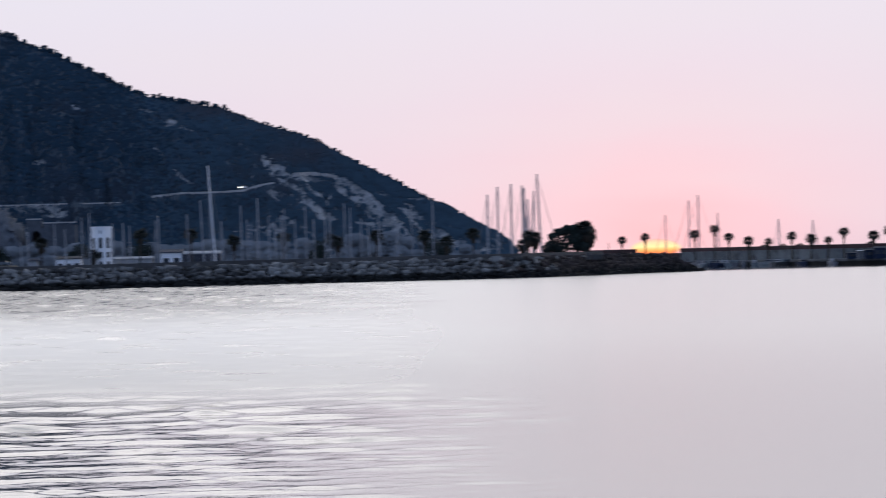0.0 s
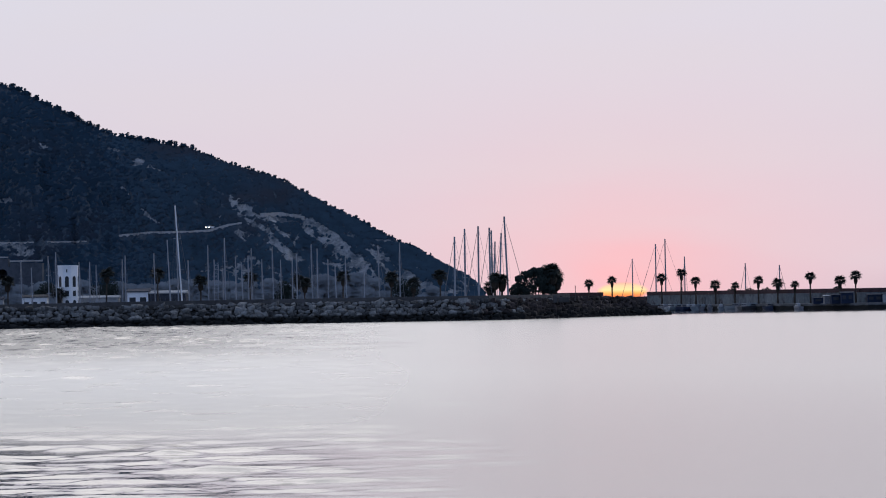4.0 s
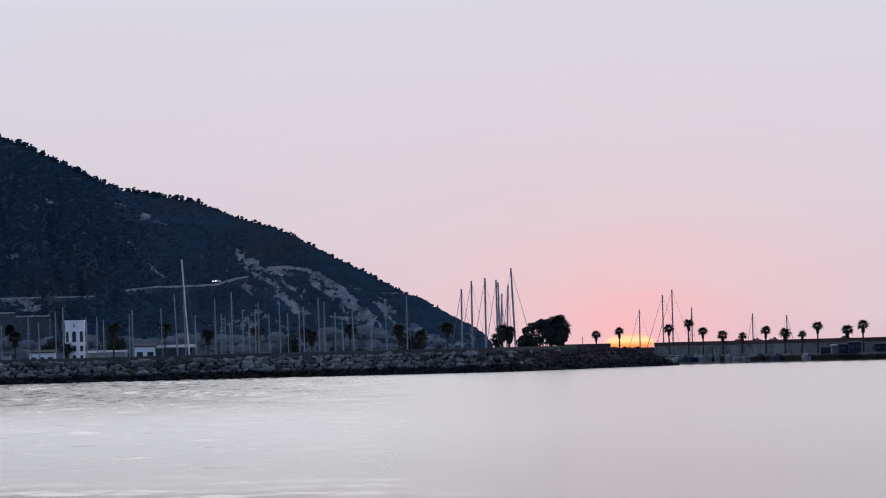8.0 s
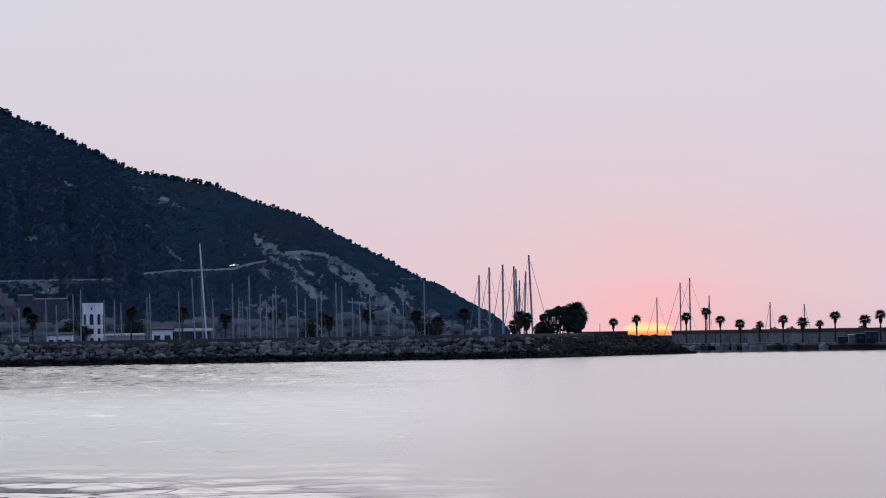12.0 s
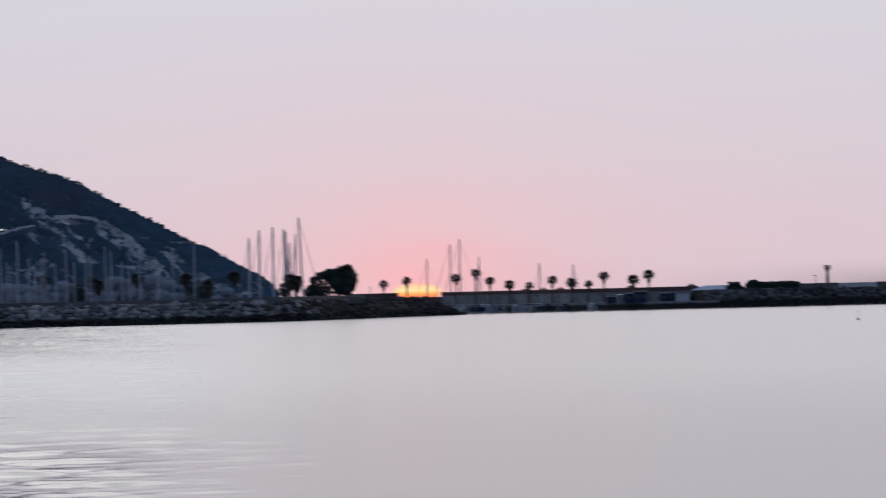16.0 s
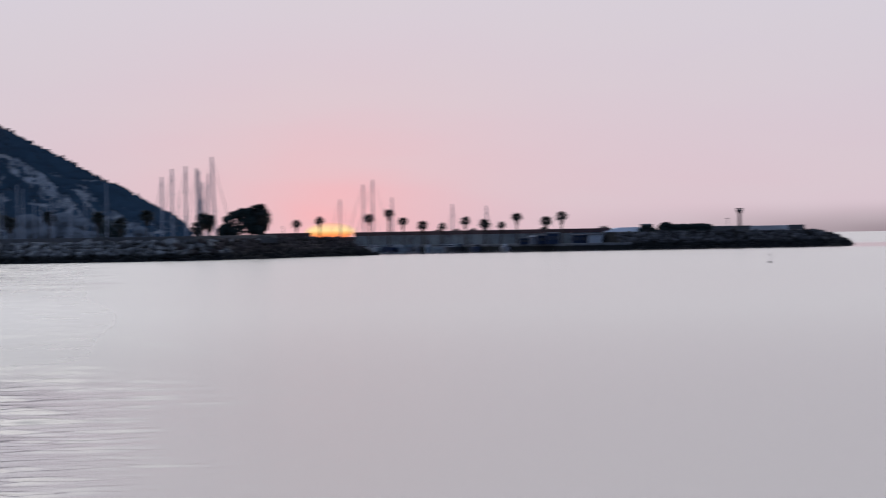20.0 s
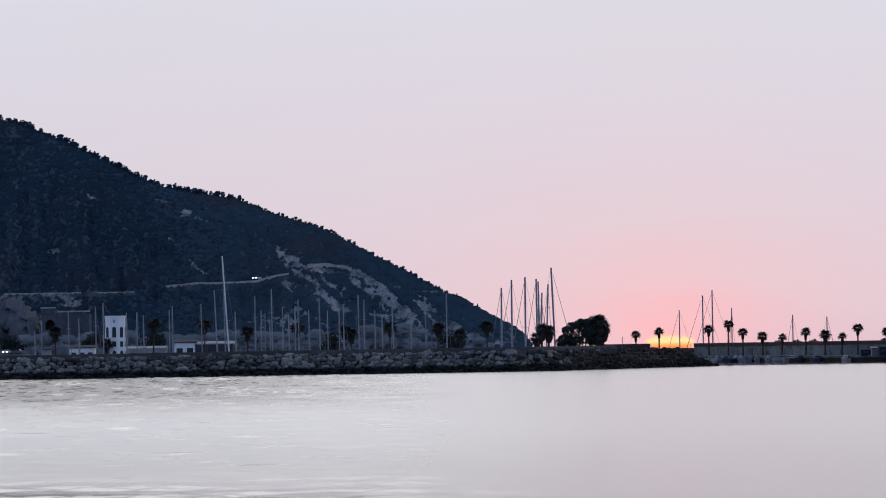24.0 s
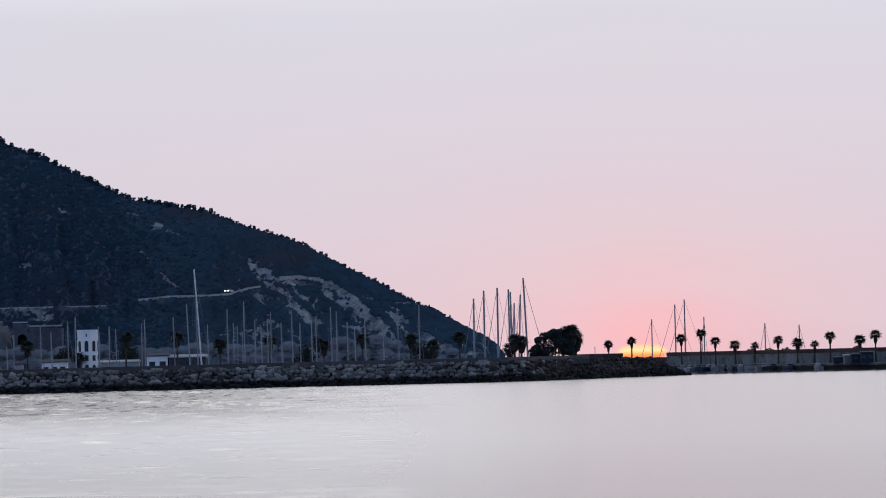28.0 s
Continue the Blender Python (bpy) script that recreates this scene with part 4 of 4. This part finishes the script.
leafy("tamarisk_tree", at(175, D_G, GZ),
      [grove_blob(140, 18, 1.5), grove_blob(148, 30, 1.6), grove_blob(154, 40, 1.4, 1), grove_blob(162, 42, 1.2), grove_blob(165, 24, 2.0), grove_blob(172, 38, 1.5, 1),
       grove_blob(180, 46, 1.2), grove_blob(184, 30, 2.2), grove_blob(192, 36, 1.8, 1), grove_blob(178, 18, 1.8), grove_blob(150, 14, 1.8), grove_blob(160, 12, 1.8), grove_blob(190, 16, 1.8, 1), grove_blob(198, 14, 1.6),
       grove_blob(170, 48, 1.0), grove_blob(143, 34, 1.0), grove_blob(134, 12, 1.4)],
      0.28, 5600, 61, "dense dark broad-crowned tree standing on the breakwater")
leafy("tamarisk_tree", at(146, D_G + 3, GZ), [(-1.6, 0, 1.4, 1.2), (-0.2, 0, 2.2, 1.3), (1.0, 0, 1.2, 1.2)], 0.26, 700, 62, "low dark bush beside the grove", "bush")
for i, (b, v) in enumerate([(200, 60.0), (187, 53.0), (208, 50.0)]):
    palm(at(b, D_G + 1 + i * 2, GZ), 90 + i, rise(v, D_G) - GZ, 3.0, 3.6, 60, 0.4, "dense dark date palm with drooping fronds", "date palms by the grove", 0.5, -50)
for i, (b, v) in enumerate([(101, 46.0), (113, 43.0), (92, 30.0)]):
    palm(at(b, D_G - 3 + i, GZ), 96 + i, rise(v, D_G) - GZ, 2.3, 3.0, 34, 0.24, "shaggy fan palm among the masts", "palms behind the basin", 0.42, -40)
for b, w, z in ((222, 1.3, 0.35), (207, 0.5, 0.9)):
    blk = thing("concrete_block", at(b, 812 if b > 210 else 810, 4.3), "worn concrete block on the breakwater's crest", "block")
    part("block", boxed(-w, w, -0.6, 0.6, -0.6, z + 0.3, 0.08), CONCRETE, blk)


# ---- boats ----
def hull_mesh(long, wide, free, draft=0.5, n=11):
    rings = []
    for i in range(n):
        f = i / (n - 1)
        x = (f - 0.5) * long
        w = wide / 2 * (1 - max(0.0, (f - 0.45) / 0.55) ** 2.2) * (0.82 + 0.18 * min(f / 0.35, 1))
        w = max(w, 0.04)
        z1 = free * (1 + 0.25 * f * f)
        rings.append([(x, -w * k1, z) for k1, z in ((1, z1), (0.96, z1 * 0.45), (0.72, -0.05), (0.15, -draft))]
                     + [(x, w * k1, z) for k1, z in ((0.15, -draft), (0.72, -0.05), (0.96, z1 * 0.45), (1, z1))])
    return loft(bmesh.new(), rings)


def sailboat(place, tall, heading, lean=0.0, seed=0, tint=None, aft=True, slim=False, spar=SPAR):
    """A moored sailing yacht with furled sails, about its mast: hull, cabin, mast, boom, stays. lean: how far the masthead stands to the side."""
    r = random.Random(seed)
    long = max(7.0, tall * 0.66)
    wide, free = long * 0.29, 0.9 + long * 0.03
    tint = tint or r.choice([GELCOAT, GELCOAT, GELCOAT, NAVY])
    boat = thing("sailing_yacht", place, ("white" if tint is GELCOAT else "dark blue") + " sailing yacht moored with its sails furled", "sailboat", "yachts in the marina", turn=heading)
    part("hull", hull_mesh(long, wide, free), tint, boat)
    part("cabin", boxed(-long * 0.22, long * 0.14, -wide * 0.27, wide * 0.27, free - 0.05, free + 0.75, 0.22), GELCOAT, boat, "white cabin top")
    foot = Vector((0, 0, free))
    head_ = Matrix.Rotation(-radians(heading), 3, "Z") @ Vector((lean, 0, 0)) + Vector((0, 0, tall))
    rad = (0.10 if slim else 0.13) + tall * (0.0035 if slim else 0.0055)
    mast = part("mast", rodded(foot, head_, rad, rad * 0.85, 8), spar, boat)
    part("masthead", rodded(head_ + Vector((-0.3, 0, 0.02)), head_ + Vector((0.25, 0, 0.06)), 0.09, sides=5), WIRE, mast)
    for f in (0.42, 0.7):
        p = foot.lerp(head_, f)
        part("spreader", rodded(p + Vector((-0.1, -0.035 * tall, 0.1)), p + Vector((-0.1, 0.035 * tall, 0.1)), 0.045, sides=5), SPAR, mast)
    boom_end = foot + Vector((-long * 0.38, 0, 1.35))
    boom = part("boom", rodded(foot + Vector((0, 0, 1.25)), boom_end, 0.1, sides=6), SPAR, boat)
    part("sail_cover", rodded(foot + Vector((-0.1, 0, 1.5)), boom_end + Vector((0.2, 0, 0.15)), 0.26, 0.15, 7), CANVAS, boom, "furled sail under a cover")
    bow, stern = Vector((long * 0.45, 0, free * 1.2)), Vector((-long * 0.49, 0, free))
    part("furled_jib", rodded(bow, bow.lerp(head_, 0.93), 0.05 if slim else 0.10, 0.04 if slim else 0.05, 6), CANVAS, boat, "jib rolled round the forestay")
    if aft:
        part("backstay", rodded(stern, head_, 0.012 if slim else 0.04, sides=4), WIRE, boat)
    for s in (-1, 1):
        part("shroud", rodded(Vector((-0.2, s * wide * 0.42, free)), foot.lerp(head_, 0.92), 0.008 if slim else 0.014, sides=4), WIRE, boat)
    return boat


def moor(spots_, d0, spread, seed):
    r = random.Random(seed)
    for i, (b, v) in enumerate(spots_):
        d = d0 + spread * ((i * 5 % 7) / 7)
        sailboat(at(b, d, 0), rise(v, d), r.choice([78, 84, 96, 102, -80, -97, 72]) + r.uniform(-5, 5), r.uniform(-0.35, 0.05), seed + i, slim=True)


# against the sky beside the grove
D_S = 850.0
for i, (b, v, h_, lean) in enumerate([(29.5, 109.2, 124, 0.15), (48, 122.9, 126, 0.1), (72, 127.4, 124, 0.1), (93, 124.1, 122, -0.1), (99, 99.8, 98, 0.5),
                                      (108, 114.6, 103, 0.85), (125, 143.5, 44, -0.9), (96.5, 120.0, 84, -0.1)]):
    d = (D_S if b < 85 else 928) + 6 * (i % 3)
    sailboat(at(b, d, 0), rise(v, d), h_, lean, 70 + i, GELCOAT)
# against the hill
moor([(-785, 64), (-737, 81), (-717, 67.7), (-688, 87), (-675, 94), (-633, 76), (-616, 76), (-603, 70.5), (-558, 79.6), (-552, 86.5), (-500, 88.5), (-796, 46)], 850, 60, 100)
moor([(-406, 101.7), (-395, 76.5), (-376, 114), (-357, 81), (-335, 81), (-329, 95), (-309, 75), (-291, 96.5), (-277, 74), (-257, 79), (-249, 84)], 845, 60, 130)
moor([(-222, 100), (-213, 93), (-194, 73), (-161, 77), (-103, 96), (-67, 100), (-380, 60), (-440, 75), (-345, 70), (-180, 66), (-130, 62)], 845, 60, 160)
# the three tall ones side by side
for b, v, h_, lean, s_ in ((-451.5, 173.9, 76, -1.7, 190), (-472.5, 113.1, 97, -0.8, 191), (-459, 127.8, 88, -0.3, 192)):
    sailboat(at(b, 875, 0), rise(v, 875), h_, lean, s_, GELCOAT, slim=True, spar=GELCOAT if v > 150 else SPAR)
# behind the far wall
for i, (b, v, h_, d) in enumerate([(344.5, 65.0, 150, 1235), (386, 90.2, 168, 1215), (403, 98.9, 160, 1210), (437, 67.4, 98, 1200), (544.5, 53.4, 120, 1130), (605, 49.2, 40, 1110)]):
    sailboat(at(b, d, 0), rise(v, d), h_, 0.0, 210 + i, GELCOAT)


def motorboat(place, long, heading, tint, seed):
    boat = thing("motorboat", place, {"navy_paint": "dark blue", "gelcoat": "white"}.get(tint.name, "dull grey") + " motorboat moored at the quay", "motorboat", "boats at the far quay", turn=heading)
    w, fr = long * 0.33, 0.55 + long * 0.05
    part("hull", hull_mesh(long, w, fr), tint, boat)
    part("cabin", boxed(-long * 0.18, long * 0.14, -w * 0.3, w * 0.3, fr - 0.05, fr + 0.95, 0.2), (DULL_HULL, CANVAS, TARP)[seed % 3], boat, "low cabin")
    part("windscreen", boxed(-long * 0.12, long * 0.147, -w * 0.304, w * 0.304, fr + 0.4, fr + 0.72), WINDOW, boat, "dark windscreen band")
    part("arch", rodded((-long * 0.1, 0, fr + 0.9), (-long * 0.14, 0, fr + 2.0), 0.06, 0.04, 5), SPAR, boat)
    return boat


r = random.Random(5)
for i, (b, l) in enumerate([(384, 8), (399, 9), (412, 7), (425, 8), (440, 9), (452, 7), (470, 8), (528, 9), (543, 8), (556, 10), (585, 7), (636, 6), (418, 7), (433, 6), (447, 8), (461, 7), (480, 6), (500, 7)]):
    d = interp(b, [(300, 1190), (402, 1150), (602, 1053), (760, 1005)]) - 3.0
    motorboat(at(b, d, 0), l, r.choice([95, 80, 110, 140, 35, -70]) + r.uniform(-8, 8), ((DULL_HULL, CANVAS, TARP, DULL_HULL, NAVY) if b < 475 else (NAVY, CANVAS, DULL_HULL, CANVAS, DARK_METAL))[i % 5], i)


# ---- buildings ----
def tower(place, wide, tall):
    """An octagonal white tower of three storeys with dark arched windows."""
    t = thing("white_tower", place, "white octagonal harbour tower with dark arched windows", "tower")
    R = wide / 2 / math.cos(math.pi / 8)
    angs = [math.pi / 8 + i * math.pi / 4 - math.pi / 2 for i in range(8)]
    ring = lambda k1, z: [(R * k1 * math.cos(a), R * k1 * math.sin(a), z) for a in angs]
    part("wall", loft(bmesh.new(), [ring(1, -0.3), ring(1, tall - 0.5)]), WHITE, t)
    part("parapet", loft(bmesh.new(), [ring(1.03, tall - 0.497), ring(1.03, tall)]), WHITE, t)
    face = wide / 2
    for i in range(8):
        a = i * math.pi / 4 - math.pi / 2
        turn = Matrix.Rotation(a + math.pi / 2, 4, "Z")
        for z0, z1, w, arch in ((tall * 0.57, tall * 0.74, 0.56, True), (tall * 0.385, tall * 0.495, 0.56, False), (tall * 0.08, tall * 0.27, 0.56, True)):
            outline = [(-w, z0), (w, z0), (w, z1)] + ([(w * math.cos(q), z1 + w * 1.15 * math.sin(q)) for q in np.linspace(0.3, math.pi - 0.3, 7)] if arch else []) + [(-w, z1)]
            bm = bmesh.new()
            loft(bm, [[(x, -face - y, z) for x, z in outline] for y in (-0.05, 0.02)])
            bm.transform(turn)
            win = part("window", bm, WINDOW, t, "dark arched window" if arch else "dark square window")
            bm = box(bmesh.new(), -w - 0.12, w + 0.12, -face - 0.12, -face + 0.05, z0 - 0.16, z0 - 0.002)
            bm.transform(turn)
            part("sill", bm, WHITE, win)
            bm = box(bmesh.new(), -0.035, 0.035, -face - 0.05, -face - 0.022, z0, z1)
            bm.transform(turn)
            part("glazing_bar", bm, DARK_METAL, win)
    bm = boxed(-0.18, 0.18, -face - 0.06, -face + 0.1, tall * 0.86, tall * 0.92)
    part("vent", bm, DARK_METAL, t)
    return t


D_W = 990.0
lattice = thing("lattice_tower", at(-391.7, D_W - 2, 2.0), "slender pale steel lattice tower beside the yachts", "tower")
lt = rise(69.4, D_W) - 2.0
for x in (-0.55, 0.55):
    for y in (-0.55, 0.55):
        part("leg", rodded((x, y, -0.1), (x, y, lt), 0.07, sides=5), SPAR, lattice)
for i in range(int(lt / 1.1)):
    z = 0.6 + 1.1 * i
    part("brace", boxed(-0.6, 0.6, -0.62, -0.5, z, z + 0.16), SPAR, lattice)
    part("brace", rodded((-0.55, 0.55, z), (0.55, 0.55, z + 1.0), 0.05, sides=4), SPAR, lattice)
tower(at(-654.5, D_W, 2.0), 35 / UNIT * D_W, rise(71.3, D_W) - 2.0)


def shed(name, b0, b1, d, z0, v, deep, wall_mat, roof_mat, label, openings=2, pitch=0.12):
    """A low building with a shallow roof, a door and windows on the harbour side."""
    w = (b1 - b0) / UNIT * d
    t = thing(name, at((b0 + b1) / 2, d, z0), label, "building")
    h = rise(v, d) - z0
    part("wall", boxed(-w / 2, w / 2, 0, deep, -0.2, h * 0.86, 0.03), wall_mat, t)
    ov = 0.3
    part("roof", loft(bmesh.new(), [[(x, -ov, h * 0.86 + 0.003), (x, deep + ov, h * 0.86 + 0.003), (x, deep + ov, h * 0.9), (x, deep / 2, h), (x, -ov, h * 0.9)]
                                    for x in (-w / 2 - ov, w / 2 + ov)]), roof_mat, t, "low roof")
    for i in range(openings):
        x = -w / 2 + w * (i + 0.5) / openings
        ow = min(0.9, w / openings * 0.3)
        o = part("window", boxed(x - ow, x + ow, -0.04, 0.1, h * 0.32, h * 0.66), WINDOW, t, "dark window")
        part("sill", boxed(x - ow - 0.1, x + ow + 0.1, -0.12, 0.05, h * 0.28, h * 0.317), wall_mat, o)
    return t


shed("harbour_office", -736, -692, D_W, 2.0, 20.5, 6, WHITE, CONCRETE, "low white harbour hut with a dark roof", 3)
shed("yard_hut", -784.1, -770.1, D_W - 1, 2.0, 18, 3, TARP, ROOF, "small pale hut in the yard", 0)
shed("boat_store", -641, -566, D_W + 6, 2.0, 17, 6, TARP, TARP, "long low pale boat store", 2)
shed("workshop", -550, -513, D_W + 2, 2.0, 28, 8, WHITE, ROOF, "white workshop with a dark slate roof", 2)
shed("clubhouse", -511, -446, D_W + 2, 2.0, 24, 8, ROOF, TARP, "dark clubhouse with a thin pale roof", 5)
shed("quay_hut", 696, 712, 1018, 1.75, -3, 3, NAVY, ROOF, "dark blue quay hut", 1)
shed("quay_hut", 713.5, 735, 1014, 1.75, 1.0, 3, NAVY, ROOF, "dark blue quay hut", 2)
shed("quay_hut", 664, 682, 1030, 1.75, -8, 3, NAVY, ROOF, "small dark quay hut", 1)
shed("quay_shelter", 683.5, 694, 1022, 1.75, -4.5, 3, CANVAS, TARP, "pale open quay shelter", 0)
shed("quay_hut", 760, 786, 1012, 1.75, -3.5, 3, NAVY, ROOF, "dark low quay hut", 2)
shed("quay_shelter", 788, 812, 1010, 1.75, -2.5, 3, TARP, ROOF, "pale quay shelter with a dark roof", 0)
tent = thing("boat_tent", at(851, 1012, 2.0), "pale canvas boat tent with a low pitched roof", "tent")
part("wall", boxed(-4.2, 4.2, 0, 8, -0.2, 2.9, 0.03), ROOF, tent, "dark side cloth")
part("roof", loft(bmesh.new(), [[(-5.8, y, 2.903), (5.4, y, 2.903), (5.4, y, 3.9), (4.6, y, 4.25), (-1.6, y, 4.2), (-5.6, y, 3.1)] for y in (-0.4, 8.4)]), WHITE, tent, "pale canvas roof")
shed("kiosk", 884, 902, 1013, 4.4, 13.0, 3, DARK_METAL, ROOF, "dark slatted kiosk on the rock head", 2)
leafy("hedge", at(962, 1013, 4.6), [((b - 962) / 6.0, 0, z + low_, 1.05) for low_ in (-0.5, 0.75) for b, z in
                                    ((917, 0.6), (922, 1.3), (928, 1.5), (934, 1.1), (942, 0.8), (950, 0.7), (958, 0.8), (966, 0.7), (974, 0.8), (982, 0.9), (990, 0.9), (998, 0.8), (1006, 0.6))],
      0.26, 12000, 63, "dark uneven hedge on the rock head", "hedge", trunk=False)
leafy("kiosk_bush", at(893, 1010.5, 4.6), [(-1.9, 0, 0.8, 0.8), (-1.2, 0, 1.5, 0.8), (0, 0, 1.75, 0.7), (1.1, 0, 1.5, 0.8), (2.0, 0, 0.7, 0.8)], 0.2, 1500, 67,
      "dark creeper grown round the kiosk", "bush", trunk=False)
# tufts that show over the far wall
for i, b in enumerate([520, 551, 581, 707, 815]):
    d = interp(b, [(402, 1198), (602, 1075), (760, 1028), (866, 1015)])
    leafy("wall_bush", at(b, d, 1.8), [(-0.8, 0, 4.3, 0.7), (0.2, 0, 4.6, 0.7), (1.0, 0, 4.2, 0.6)], 0.2, 260, 80 + i, "low dark bush behind the harbour wall", "bush", trunk=False)

# pale dry brush and dark trees along the foot of the hill
r = random.Random(9)
belt = [(-842, 38), (-814, 44), (-790, 44), (-768, 50), (-742, 42), (-712, 40), (-698, 47), (-668, 40), (-630, 49), (-606, 36), (-570, 45), (-548, 40), (-520, 40), (-492, 42), (-462, 48), (-430, 46),
        (-398, 44), (-366, 42), (-334, 44), (-302, 46), (-270, 40), (-238, 46), (-206, 52), (-174, 48), (-142, 54), (-110, 44), (-78, 38), (-46, 30), (-14, 26)]
for i, (b, v) in enumerate(belt):
    d = 1046.0 + 10 * (i % 3)
    h = rise(v, d) - 2.0
    blobs = [(r.uniform(-4.0, 4.0), r.uniform(-1, 1), h * r.uniform(0.12, 0.5), h * r.uniform(0.2, 0.3)) for _ in range(9)] + [(r.uniform(-1.5, 1.5), 0, h * 0.74, h * 0.24) for _ in range(2)]
    leafy("brush_tree", at(b, d, 2.0), blobs, 0.55, 3000, 300 + i, "grey dry brush at the foot of the hill", "bush", DRY, face=TO_SEA)
for i, (b, v) in enumerate([(-848, 40), (-832, 34), (-700, 40), (-590, 55), (-270, 40), (-60, 40)]):
    d = 1010.0
    h = rise(v, d) - 2.0
    blobs = [(r.uniform(-2, 2), r.uniform(-1, 1), h * r.uniform(0.4, 0.85), h * r.uniform(0.18, 0.28)) for _ in range(6)]
    leafy("shore_tree", at(b, d, 2.0), blobs, 0.3, 1600, 340 + i, "dark green bushy tree beside the yard", "tree")



def car(place, heading, label, tint=None, lit=True):
    """A small car with its headlights on, nose to -y before it is turned."""
    c = thing("car", place, label, "car", turn=heading)
    side_ = [(-2.05, 0.32), (2.05, 0.32), (2.08, 0.85), (1.1, 0.98), (-0.9, 0.98), (-1.95, 0.80), (-2.08, 0.6)]
    part("body", loft(bmesh.new(), [[(x, y, z) for y, z in side_] for x in (-0.86, 0.86)]), tint or GELCOAT, c)
    top_ = [(-0.85, 0.983), (1.5, 0.983), (1.1, 1.42), (-0.15, 1.45)]
    part("cabin", loft(bmesh.new(), [[(x, y, z) for y, z in top_] for x in (-0.74, 0.74)]), WINDOW, c, "dark glazed cabin")
    for x, y in itertools.product((-0.8, 0.8), (-1.3, 1.3)):
        wheel = part("wheel", rodded((x - 0.11, y, 0.31), (x + 0.11, y, 0.31), 0.32, sides=14), DARK_METAL, c)
        part("rim", rodded((x - 0.125, y, 0.31), (x + 0.125, y, 0.31), 0.19, sides=10), SPAR, wheel)
    for x in (-0.62, 0.62):
        part("headlight", rodded((x, -2.12, 0.66), (x, -2.0, 0.66), 0.15, sides=12), HEADLIGHT if lit else WINDOW, c, "lit headlight" if lit else "dark headlight")
    return c


HEADLIGHT = glowing("headlight", [(0.0, (1.0, 0.90, 0.72)), (1.0, (1.0, 0.94, 0.80))])
for node in HEADLIGHT.node_tree.nodes:
    if node.type == "EMISSION":
        node.inputs[1].default_value = 6.0
    if node.type == "MIX_SHADER":
        HEADLIGHT.node_tree.links.remove(node.inputs[0].links[0])
        node.inputs[0].default_value = 1.0
bend, _ = hill_spot(-401, interp(-401, ROAD_HIGH))
car((bend.x, bend.y + 0.9, bend.z + 0.36), -28, "pale car with lit headlights on the corniche road")
tagged(new("pavement_ramp", mesh_of(boxed(-900 / UNIT * 1000, -812 / UNIT * 1000, 992, 1010, 1.9, 6.1, 0.3), "pavement_ramp", EARTH)), "raised earth car park at the edge of the yard", "ground", kind="structure")
car(at(-847, 998, 6.1), -8, "pale car with lit headlights in the car park")
car(at(-826, 999, 6.1), 80, "dull grey car standing side-on in the car park", DULL_HULL, False)

# slim posts on the quay and on the breakwater's crest
for b, d, z0, tall in ((447, 1126, 1.75, 2.0), (472, 1114, 1.75, 2.3), (688, 1026, 1.75, 2.2), (243, 816, 4.3, 3.2)):
    p = thing("marker_post", at(b, d, z0), "slim dark post standing on the stone edge", "post")
    part("pole", rodded((0, 0, -0.3), (0, 0, tall), 0.13 if d > 900 else 0.07, sides=8), DARK_METAL, p)
    part("cap", rodded((0, 0, tall), (0, 0, tall + 0.16), 0.17 if d > 900 else 0.12, sides=8), DARK_METAL, p)

# ---- armour stones ----
STONES = stone_meshes(3, ROCK)
STONES_FAR = stone_meshes(6, ROCK_DARK)
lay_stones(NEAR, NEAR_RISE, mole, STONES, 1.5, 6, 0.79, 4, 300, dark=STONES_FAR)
lay_stones(FAR_HEAD, HEAD_RISE, head, stone_meshes(8, ROCK_HEAD), 1.25, 8, 0.66, 7, 280)
